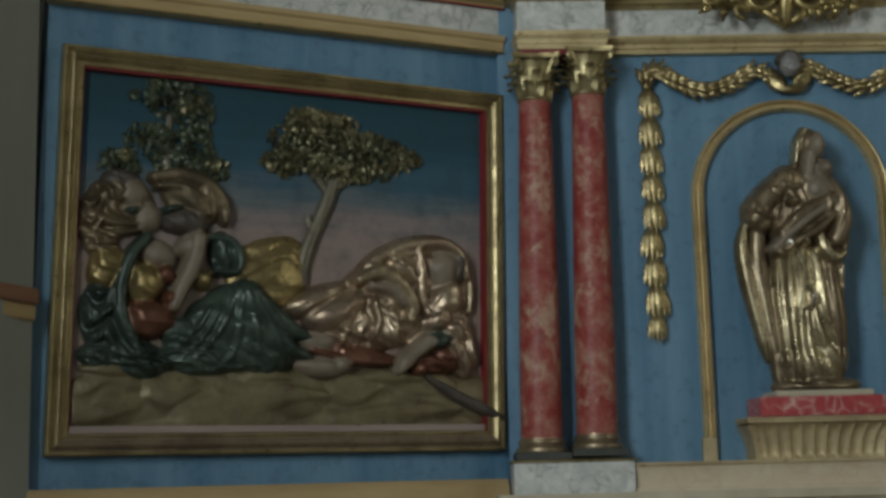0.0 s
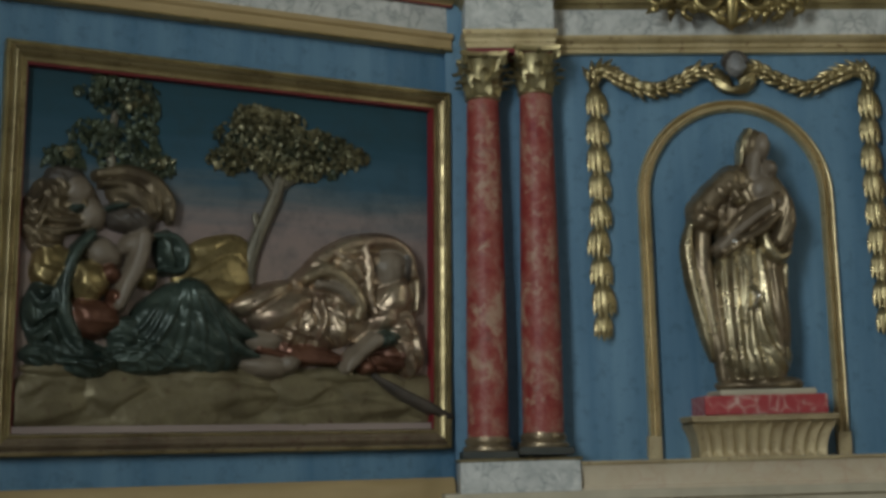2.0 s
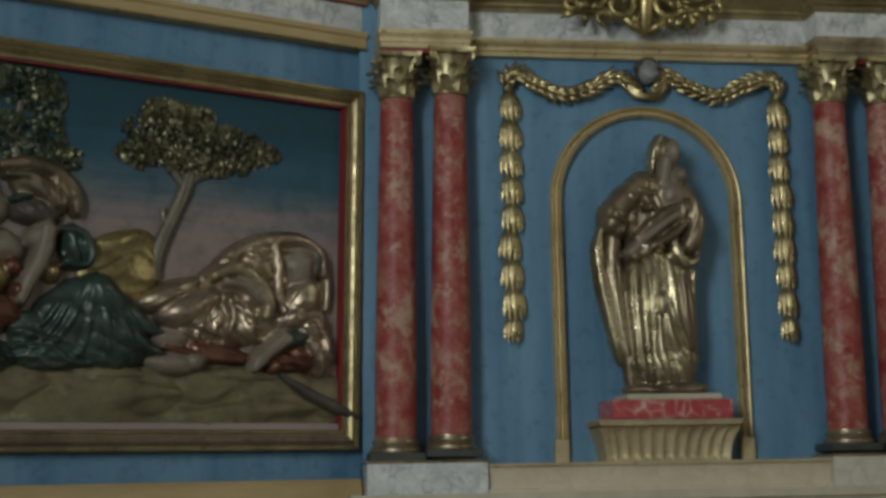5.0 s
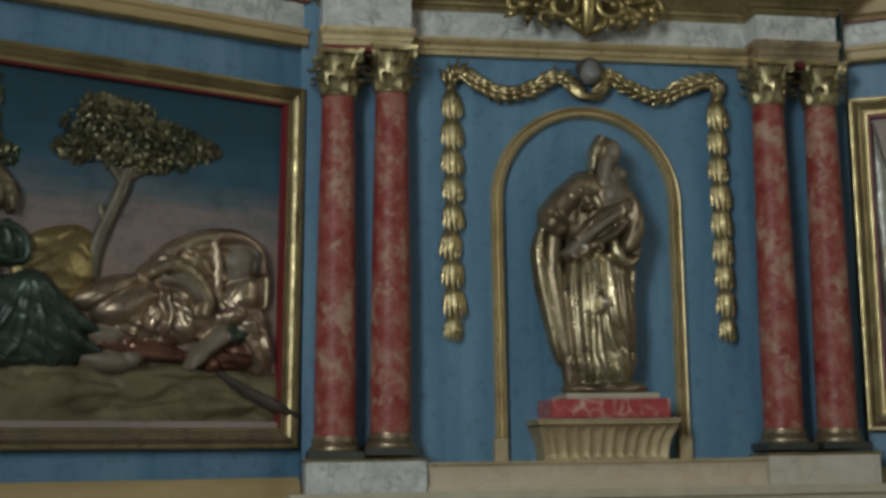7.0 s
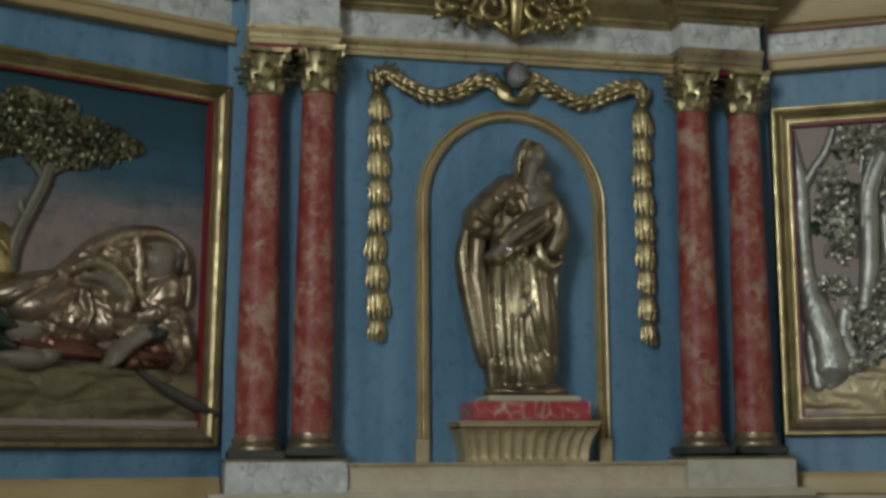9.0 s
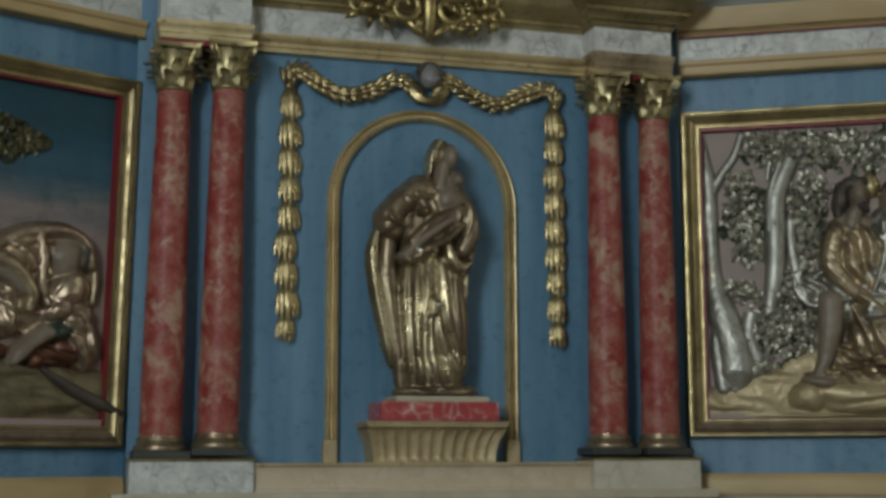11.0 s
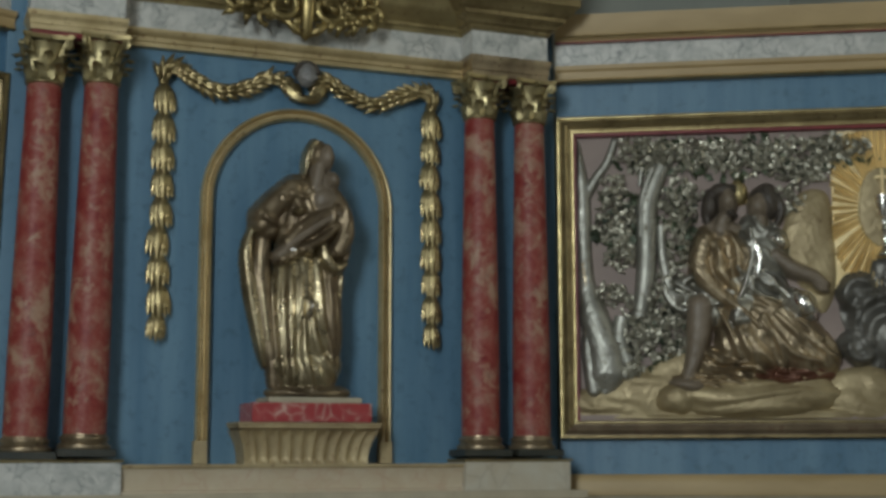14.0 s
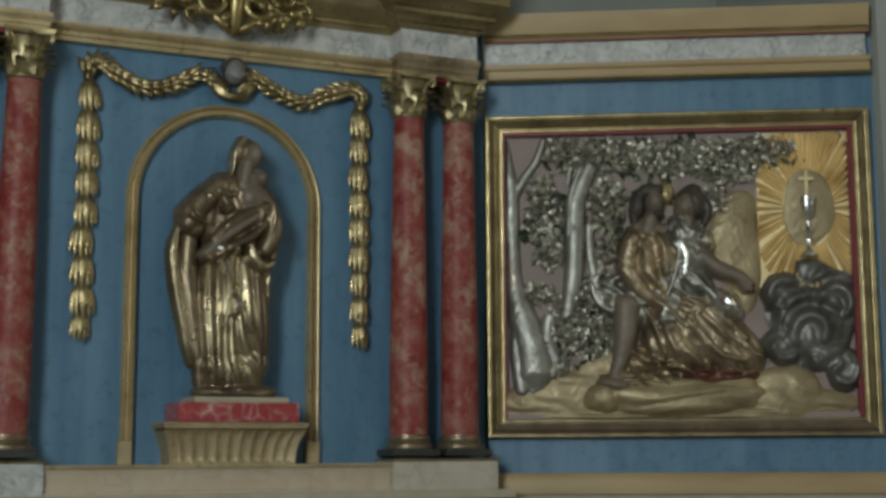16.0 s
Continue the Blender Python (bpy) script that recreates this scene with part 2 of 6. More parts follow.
# ---- mesh helpers ----


LEAN = 0.026


def leaned(bm):
    """The old left wing stands a little out of plumb."""
    for v in bm.verts:
        v.co.x += LEAN * (v.co.z - 2.58)
    return bm


def sagged(bm):
    """The left picture frame follows the wing, its top rail sinking a little towards the columns."""
    for v in bm.verts:
        v.co.z -= (0.012 + 0.026 * (v.co.x + 2.14) / 2.13) * max(0.0, (v.co.z - 2.58) / 0.884)
    return leaned(bm)


def part(name, bm, material, parent=None, label="", smooth=True, angle=40):
    bmesh.ops.recalc_face_normals(bm, faces=bm.faces)
    me = bpy.data.meshes.new(name)
    bm.to_mesh(me)
    bm.free()
    for m in material if isinstance(material, (list, tuple)) else [material]:
        me.materials.append(m)
    if smooth:
        me.shade_smooth()
        me.set_sharp_from_angle(angle=radians(angle))
    ob = new(name, me)
    ob.parent = parent
    if label:
        tagged(ob, label)
    return ob


def thing(name, m, label, category, group="", kind=""):
    ob = new(name)
    ob.matrix_world = m
    ob.empty_display_size = 0.1
    return tagged(ob, label, category, group, kind)


def box(bm, x0, x1, y0, y1, z0, z1, bev=0.004, idx=0):
    before = set(bm.faces)
    r = bmesh.ops.create_cube(bm, size=1.0)
    for v in r["verts"]:
        v.co = Vector(((x0 + x1) / 2 + v.co.x * (x1 - x0), (y0 + y1) / 2 + v.co.y * (y1 - y0), (z0 + z1) / 2 + v.co.z * (z1 - z0)))
    if bev:
        edges = list({e for v in r["verts"] for e in v.link_edges})
        bmesh.ops.bevel(bm, geom=edges, offset=bev, segments=2, affect="EDGES")
    for f in set(bm.faces) - before:
        f.material_index = idx
    return bm


def boxed(*a, **k):
    return box(bmesh.new(), *a, **k)


def run(bm, profile, x0, x1, m0=0.0, m1=0.0):
    """A moulding along x: profile of (out, z), out towards -y; m0, m1 mitre its ends by out times that."""
    a = [bm.verts.new((x0 + m0 * o, -o, z)) for o, z in profile]
    b = [bm.verts.new((x1 + m1 * o, -o, z)) for o, z in profile]
    n = len(profile)
    for i in range(n):
        bm.faces.new((a[i], a[(i + 1) % n], b[(i + 1) % n], b[i]))
    bm.faces.new(a)
    bm.faces.new(b[::-1])
    return bm


def lathe(bm, profile, cx=0.0, cy=0.0, segs=36, idx=0):
    rings = []
    for r, z in profile:
        rings.append([bm.verts.new((cx + r * math.cos(2 * math.pi * k / segs), cy + r * math.sin(2 * math.pi * k / segs), z)) for k in range(segs)])
    faces = []
    for a, b in zip(rings, rings[1:]):
        for k in range(segs):
            faces.append(bm.faces.new((a[k], a[(k + 1) % segs], b[(k + 1) % segs], b[k])))
    faces.append(bm.faces.new(rings[0][::-1]))
    faces.append(bm.faces.new(rings[-1]))
    for f in faces:
        f.material_index = idx
    return bm


def tube(bm, points, radius, segs=10, idx=0, flat=1.0, ends=None, folds=0.0, waves=9, seed=0.0):
    """A round or flattened (in y) body swept along points; radius may be a list."""
    pts = [Vector(p) for p in points]
    rad = radius if isinstance(radius, (list, tuple)) else [radius] * len(pts)
    rings, n = [], len(pts)
    for i, p in enumerate(pts):
        d = (pts[min(i + 1, n - 1)] - pts[max(i - 1, 0)]).normalized()
        side = d.cross(Vector((0, 1, 0)))
        side = side.normalized() if side.length > 1e-4 else Vector((1, 0, 0))
        up = side.cross(d).normalized()
        ring = []
        for k in range(segs):
            a = 2 * math.pi * k / segs
            r = rad[i] * (1 + folds * math.sin(waves * a + seed + 0.35 * i))
            off = side * math.cos(a) * r + up * math.sin(a) * r
            off.y *= flat
            ring.append(bm.verts.new(p + off))
        rings.append(ring)
    for a, b in zip(rings, rings[1:]):
        for k in range(segs):
            f = bm.faces.new((a[k], a[(k + 1) % segs], b[(k + 1) % segs], b[k]))
            f.material_index = idx
    for ring, p in ((rings[0], pts[0]), (rings[-1], pts[-1])):
        c = bm.verts.new(p)
        for k in range(segs):
            bm.faces.new((ring[k], ring[(k + 1) % segs], c)).material_index = idx
    return bm


def along(points, n):
    """Smooth points through the given ones (Catmull-Rom)."""
    p = [Vector(q) for q in points]
    p = [2 * p[0] - p[1]] + p + [2 * p[-1] - p[-2]]
    out = []
    for i in range(1, len(p) - 2):
        for k in range(n):
            t = k / n
            a, b, c, d = p[i - 1], p[i], p[i + 1], p[i + 2]
            out.append(0.5 * ((2 * b) + (c - a) * t + (2 * a - 5 * b + 4 * c - d) * t * t + (3 * b - a - 3 * c + d) * t ** 3))
    return out + [p[-2]]


# ---- setting ----
LEFT_ANGLE, RIGHT_ANGLE = 23.2, -29.6
LEFT_WING = pose(-0.043, 4.985, 0, 0, 0, LEFT_ANGLE)
RIGHT_WING = pose(2.780, 4.958, 0, 0, 0, RIGHT_ANGLE)
CENTRE = pose(1.37, 5.0, 0)


def structure(name, bm, material, m, label, category="wall"):
    ob = part(name, bm, material)
    ob.matrix_world = m
    return tagged(ob, label, category, kind="structure")


structure("floor", boxed(-5, 7.5, -8, 6.5, -0.2, 0, 0), STONE, pose(0, 0, 0), "worn grey stone floor of the choir", "floor")
structure("ceiling", boxed(-5, 7.5, -8, 6.5, 7.0, 7.2, 0), DARKENED_PLASTER, pose(0, 0, 0), "plain plastered ceiling over the choir", "ceiling")
structure("wall_centre", boxed(-1.42, 1.42, 0.0, 0.15, 0.0, 4.6, 0), BLUE, CENTRE, "blue painted wooden back wall of the altarpiece")
structure("wall_left_wing", leaned(boxed(-2.19, 0.04, 0.060, 0.17, 0.0, 4.0, 0)), BLUE, LEFT_WING, "blue painted wooden wing of the altarpiece")
structure("wall_right_wing", boxed(0.002, 2.06, 0.060, 0.17, 0.0, 3.99, 0), BLUE, RIGHT_WING, "blue painted wooden wing of the altarpiece")


def wall_with_window(name, a, b, z0, z1, win, thick=0.35, material=None):
    """A plastered wall from a to b with one opening (along0, along1, z0, z1)."""
    a, b = Vector(a), Vector(b)
    L = (b - a).length
    ang = math.degrees(math.atan2(b.y - a.y, b.x - a.x))
    bm = bmesh.new()
    if win:
        u0, u1, w0, w1 = win
        box(bm, 0, u0, 0, thick, z0, z1, 0)
        box(bm, u1, L, 0, thick, z0, z1, 0)
        box(bm, u0, u1, 0, thick, z0, w0, 0)
        box(bm, u0, u1, 0, thick, w1, z1, 0)
    else:
        box(bm, 0, L, 0, thick, z0, z1, 0)
    return structure(name, bm, material or PLASTER, pose(a.x, a.y, 0, 0, 0, ang), "grey-green plastered church wall, mostly out of view")


# walls are drawn so that their thickness lies outside the room
wall_with_window("wall_left_front", (-3.22, -0.6), (-2.07, 4.10), 0, 7, None)
# unseen return, added to keep some left window light off the left wing
wall_with_window("wall_left_return", (-4.0, -0.6), (-3.22, -0.6), 0, 7, None, material=DARKENED_PLASTER)
wall_with_window("wall_left_back", (-4.0, -8.0), (-4.0, -0.6), 0, 7, (4.0, 6.0, 2.6, 5.6), material=DARKENED_PLASTER)
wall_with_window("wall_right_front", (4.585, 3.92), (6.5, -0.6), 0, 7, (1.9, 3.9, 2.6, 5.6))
wall_with_window("wall_right_back", (6.5, -0.6), (6.5, -8.0), 0, 7, None, material=DARKENED_PLASTER)
wall_with_window("wall_rear", (6.5, -8.0), (-4.0, -8.0), 0, 7, (3.0, 7.0, 2.8, 6.2), material=DARKENED_PLASTER)
wall_with_window("wall_apse", (-5.0, 5.9), (7.5, 5.9), 0, 7, None)
wall_with_window("wall_apse_left", (-2.07, 4.10), (-2.5, 5.9), 0, 7, None)
wall_with_window("wall_apse_right", (5.0, 5.9), (4.585, 3.92), 0, 7, None)

window_lamp("left_window_light", (-4.02, -3.0, 4.1), (0.6, 1.4, 3.3), 1.9, 2.9, LEFT_WATTS, (0.91, 1.0, 1.0))
window_lamp("right_window_light", (5.72, 1.2, 4.1), (2.2, 0.6, 3.4), 1.9, 2.9, RIGHT_WATTS, (1.0, 0.96, 0.74))
window_lamp("rear_window_light", (1.5, -7.95, 4.5), (1.4, 4.9, 3.4), 3.8, 3.3, BACK_WATTS, (0.97, 1.0, 0.97))

# lower ledges and bands of the wings
def strip(name, x0, x1, profile, material, m, label, m0=0.0, m1=0.0):
    bm = run(bmesh.new(), profile, x0, x1, m0, m1)
    return structure(name, leaned(bm) if m is LEFT_WING else bm, material, m, label, "trim")


ARCHITRAVE = [(-0.055, 3.638), (0.006, 3.638), (0.010, 3.648), (0.004, 3.655), (0.008, 3.690), (0.022, 3.700), (0.026, 3.722), (-0.055, 3.722)]
CORNICE_WING = [(-0.055, 3.868), (0.012, 3.868), (0.016, 3.876), (0.030, 3.882), (0.032, 3.893), (0.024, 3.899), (0.030, 3.915), (0.042, 3.985), (0.046, 4.012), (-0.055, 4.012)]
for side, m, x0, x1 in (("left", LEFT_WING, -2.20, -0.004), ("right", RIGHT_WING, 0.004, 2.04)):
    up = 0.0 if side == "left" else 0.012
    strip("trim_architrave_" + side, x0, x1, [(o, z + up) for o, z in ARCHITRAVE], OCHRE, m, "ochre gilt architrave band on the wing")
    strip("trim_frieze_" + side, x0, x1 - 0.015 if x1 > 0 else x1, [(-0.055, 3.722 + up), (-0.012, 3.722 + up), (-0.012, 3.868), (-0.055, 3.868)], WHITE_MARBLE, m, "white marbled frieze with grey veins")
    strip("trim_cornice_" + side, x0, x1, CORNICE_WING, OCHRE, m, "ochre gilt cornice with fine mouldings")
    strip("trim_bead_" + side, x0, x1 + 0.004 if x1 > 0 else x1, [(0.020, 3.884), (0.036, 3.884), (0.042, 3.889), (0.036, 3.896), (0.020, 3.896)], GOLD, m, "thin gilt bead under the cornice")
    strip("trim_line_" + side, x0, x1 + 0.004 if x1 > 0 else x1, [(0.002, 3.860), (0.017, 3.860), (0.019, 3.867), (0.002, 3.867)], RED_EDGE, m, "thin dark red line under the cornice")
    strip("trim_lower_bead_" + side, x0, x1 + 0.004 if x1 > 0 else x1, [(0.002, 3.634 + up), (0.012, 3.634 + up), (0.016, 3.638 + up), (0.012, 3.644 + up), (0.002, 3.644 + up)], GOLD, m, "thin gilt bead under the architrave")
    strip("trim_bottom_" + side, x0, x1, [(-0.055, 1.455), (0.03, 1.455), (0.034, 1.52), (0.022, 1.55), (0.01, 1.562), (-0.055, 1.562)], OCHRE, m, "ochre gilt band under the blue wing")
    strip("trim_dado_" + side, x0, x1, [(-0.06, 0.0), (0.002, 0.0), (0.002, 1.455), (-0.06, 1.455)], CREAM, m, "pale painted dado under the wing")

# centre entablature
CEN_ARCH = [(-0.055, 3.615), (0.045, 3.615), (0.045, 3.636), (0.056, 3.640), (0.056, 3.660), (0.066, 3.666), (0.078, 3.684), (0.078, 3.698), (-0.055, 3.698)]
strip("trim_architrave_centre", -0.904, 0.868, CEN_ARCH, ARCH_GOLD, CENTRE, "gilded stepped architrave over the niche")
strip("trim_frieze_centre", -0.904, 0.868, [(-0.055, 3.698), (0.035, 3.698), (0.035, 3.842), (-0.055, 3.842)], WHITE_MARBLE, CENTRE, "white marbled frieze with grey veins")
CEN_CORN = [(-0.055, 3.842), (0.04, 3.842), (0.05, 3.862), (0.07, 3.868), (0.07, 3.882), (0.10, 3.90), (0.15, 3.925), (0.17, 3.95), (0.17, 3.975), (0.19, 4.0), (0.19, 4.03), (-0.055, 4.03)]
strip("trim_cornice_centre", -0.904, 0.868, CEN_CORN, DULL_GOLD, CENTRE, "dull gold projecting cornice")


def entablature_block(name, x0, x1, top, m):
    t = thing(name, m, "marbled entablature block with gilt architrave over paired columns", "entablature")
    h = top - 3.602
    bm = bmesh.new()
    ring(bm, [(0.0, 3.602), (0.0, 3.602 + h * 0.28), (0.004, 3.602 + h * 0.31), (0.004, 3.602 + h * 0.60), (0.008, 3.602 + h * 0.66), (0.014, top - 0.014), (0.014, top)], x0 + 0.022, x1 - 0.022, -0.19, 0.0)
    # right architrave is browner: the dimmer light there is put into its colour
    part("architrave", bm, ARCH_GOLD if x0 < 0 else BRONZE_GOLD, t)
    part("soffit", boxed(x0 + 0.028, x1 - 0.028, -0.184, -0.004, 3.578, 3.602, 0.003), RED_EDGE, t, "dark red soffit strip")
    part("frieze_block", boxed(x0 + 0.022, x1 - 0.022, -0.186, 0.0, top, 3.845, 0.004), WHITE_MARBLE, t)
    bm = bmesh.new()
    ring(bm, [(0.0, 3.845), (0.010, 3.856), (0.014, 3.870), (0.034, 3.880), (0.040, 3.896), (0.070, 3.915), (0.074, 3.935), (0.10, 3.95), (0.11, 3.975), (0.13, 3.99), (0.13, 4.03)], x0 + 0.02, x1 - 0.02, -0.19, 0.0)
    # same for the right cornice, shaded by a darker gilt
    part("cornice", bm, DULL_GOLD if x0 < 0 else FRAME_BROWN, t)
    return t


def ring(bm, profile, x0, x1, y0, y1):
    """Mouldings round three sides of a block: each profile step (out, z) is one outline."""
    rows = [[bm.verts.new(p) for p in ((x0 - o, y1, z), (x0 - o, y0 - o, z), (x1 + o, y0 - o, z), (x1 + o, y1, z))] for o, z in profile]
    for a, b in zip(rows, rows[1:]):
        for k in range(4):
            bm.faces.new((a[k], a[(k + 1) % 4], b[(k + 1) % 4], b[k]))
    bm.faces.new(rows[0][::-1])
    bm.faces.new(rows[-1])
    return bm


entablature_block("entablature_block", -1.356, -0.880, 3.692, CENTRE)
entablature_block("entablature_block", 0.845, 1.322, 3.712, CENTRE)

# ledge under the columns and niche
def ledge_block(x0, x1, stone, colour):
    t = thing("column_pedestal", CENTRE, colour + " marbled pedestal block under paired columns", "pedestal", "column pedestals")
    part("block", boxed(x0, x1, -0.235, 0.0, 1.30, 1.629, 0.004), stone, t)
    bm = bmesh.new()
    ring(bm, [(0.0, 1.629), (0.006, 1.632), (0.008, 1.638), (0.004, 1.642)], x0, x1, -0.235, 0.0)
    part("gilt_edge", bm, DULL_GOLD, t, "thin gilt top edge")


ledge_block(-1.420, -0.864, WHITE_MARBLE, "white")
ledge_block(0.800, 1.375, CREAM_MARBLE, "cream and grey")
strip("ledge_centre", -0.862, 0.798, [(-0.02, 1.47), (0.215, 1.47), (0.215, 1.50), (0.20, 1.506), (0.20, 1.575), (0.212, 1.590), (0.215, 1.602), (-0.02, 1.602)], PINK_MARBLE, CENTRE, "pale pink marbled ledge under the niche")
strip("ledge_gilt_edge", -0.860, 0.796, [(-0.02, 1.602), (0.222, 1.602), (0.226, 1.610), (0.222, 1.620), (-0.02, 1.620)], CREAM_GOLD, CENTRE, "gilt edge of the ledge")
strip("altar_shelf", -1.50, 1.42, [(-0.02, 1.20), (0.30, 1.20), (0.30, 1.44), (0.33, 1.45), (0.33, 1.488), (-0.02, 1.488)], CREAM, CENTRE, "pale painted shelf of the altar")
structure("altar_table", boxed(-1.5, 1.42, -1.1, 0.0, 0.0, 1.0, 0.01), CREAM, CENTRE, "pale altar table against the retable", "altar")

# ---- columns ----


def acanthus(bm, ang, r0, z0, h, w, cx=0.0, cy=0.0):
    """One curling leaf of a capital."""
    rows = []
    for i in range(7):
        t = i / 6
        out = r0 + 0.006 + 0.012 * t + 0.040 * max(0, t - 0.55) ** 1.5 * 4
        z = z0 + h * (t if t < 0.85 else 0.85 - (t - 0.85) * 0.7)
        ww = w * (0.55 + 0.6 * math.sin(math.pi * min(1, t * 0.9 + 0.05))) * (1 - 0.45 * t * t)
        row = []
        for k in range(5):
            s = (k - 2) / 2
            a = ang + s * ww / r0 * (0.5 + 0.06 * math.sin(i * 2.4) * abs(s))
            o = out - 0.008 * abs(s) + (0.004 if k == 2 else 0)
            row.append(bm.verts.new((cx + o * math.cos(a), cy + o * math.sin(a), z - 0.006 * abs(s))))
        rows.append(row)
    back = [[bm.verts.new(((v.co.x - cx) * 0.93 + cx, (v.co.y - cy) * 0.93 + cy, v.co.z - 0.003)) for v in row] for row in rows]
    for a, b in zip(rows, rows[1:]):
        for k in range(4):
            bm.faces.new((a[k], a[k + 1], b[k + 1], b[k]))
    for a, b in zip(back, back[1:]):
        for k in range(4):
            bm.faces.new((b[k], b[k + 1], a[k + 1], a[k]))
    rim = [r[0] for r in rows] + rows[-1][1:] + [r[4] for r in rows[-2::-1]] + rows[0][3:0:-1]
    rim2 = [r[0] for r in back] + back[-1][1:] + [r[4] for r in back[-2::-1]] + back[0][3:0:-1]
    for k in range(len(rim)):
        j = (k + 1) % len(rim)
        bm.faces.new((rim[k], rim2[k], rim2[j], rim[j]))


def volute(bm, ang, r, z, size):
    """A corner scroll."""
    pts = []
    for i in range(16):
        a = i / 15 * 2.6 * math.pi
        q = size * (1 - 0.75 * i / 15)
        pts.append((r + q * math.sin(a) * 0.8, z - size * 0.2 + q * math.cos(a)))
    path = [Vector((o * math.cos(ang), o * math.sin(ang), zz)) for o, zz in pts]
    path = [Vector(((r - 0.045) * math.cos(ang), (r - 0.045) * math.sin(ang), z - 0.07)), Vector(((r - 0.025) * math.cos(ang), (r - 0.025) * math.sin(ang), z - 0.01))] + path
    tube(bm, path, [0.011] * 2 + [0.011 * (1 - 0.5 * i / 15) for i in range(16)], 7)


def make_column():
    t = thing("column", pose(0, 0, 0), "red marbled column with gilded corinthian capital and dark base", "column", "paired altar columns")
    zb, zc = 1.742, 3.345
    prof = []
    for i in range(25):
        s = i / 24
        r = 0.0965 - 0.0195 * max(0, (s - 0.2) / 0.8) ** 1.3
        prof.append((r, zb + (zc - zb) * s))
    part("shaft", lathe(bmesh.new(), prof, segs=40), RED_MARBLE, t)
    bm = bmesh.new()
    lathe(bm, [(0.118, 1.676), (0.121, 1.684), (0.119, 1.694), (0.109, 1.700), (0.104, 1.706), (0.106, 1.716), (0.110, 1.722), (0.108, 1.731), (0.099, 1.736), (0.098, 1.743)], segs=40)
    part("base", bm, BRONZE_GOLD, t, "tarnished gilt moulded base")
    part("plinth", boxed(-0.128, 0.128, -0.112, 0.112, 1.642, 1.676, 0.004), DARK_BASE, t, "dark painted plinth")
    bm = bmesh.new()
    lathe(bm, [(0.078, 3.338), (0.086, 3.343), (0.088, 3.350), (0.082, 3.356), (0.079, 3.37), (0.080, 3.44), (0.090, 3.50), (0.104, 3.53)], segs=32)
    for k in range(8):
        acanthus(bm, 2 * math.pi * (k + 0.5) / 8, 0.080, 3.358, 0.085, 0.055)
    for k in range(8):
        acanthus(bm, 2 * math.pi * k / 8, 0.084, 3.395, 0.105, 0.05)
    for k in range(4):
        volute(bm, math.pi / 4 + k * math.pi / 2, 0.128, 3.525, 0.024)
        a = k * math.pi / 2
        tube(bm, [(0.10 * math.cos(a), 0.10 * math.sin(a), 3.535), (0.125 * math.cos(a), 0.125 * math.sin(a), 3.54)], [0.016, 0.010], 8)
    part("capital", bm, CAPITAL_GILT, t, "gilded corinthian capital with leaves and scrolls")
    bm = bmesh.new()
    o = 0.118
    pts = []
    for k in range(4):
        a = k * math.pi / 2
        for s in (-1, -0.5, 0, 0.5, 1):
            d = o - 0.026 * (1 - s * s)
            x, y = d, s * o * 0.93
            pts.append((x * math.cos(a) - y * math.sin(a), x * math.sin(a) + y * math.cos(a)))
    rows = [[bm.verts.new((x * q, y * q, z)) for x, y in pts] for q, z in ((0.95, 3.541), (0.97, 3.548), (1.0, 3.553), (1.0, 3.5615))]
    for a, b in zip(rows, rows[1:]):
        for k in range(len(pts)):
            bm.faces.new((a[k], a[(k + 1) % len(pts)], b[(k + 1) % len(pts)], b[k]))
    bm.faces.new(rows[0][::-1]), bm.faces.new(rows[-1])
    part("abacus", bm, DULL_GOLD, t)
    return t


CAPITAL_GILT = gilt("pale_old_gilt", (0.40, 0.335, 0.18), (0.17, 0.135, 0.065), (0.06, 0.05, 0.03), 0.36, 0.8, 0.56, 40.0)
col = make_column()
COLUMN_X = (0.092, 0.352, 2.302, 2.586)
COLUMN_Y = 4.885


def stand(x, lean, turn):
    return pose(x, COLUMN_Y, 1.642, 0, lean, 0) @ Matrix.Diagonal((1, 1, 1.0076, 1)) @ pose(0, 0, -1.642, 0, 0, turn)


col.matrix_world = stand(COLUMN_X[0], 0.8, 0)
for x, lean, turn in zip(COLUMN_X[1:], (0.8, 0.1, 0.1), (180, 180, 0)):
    copy_thing(col, stand(x, lean, turn))


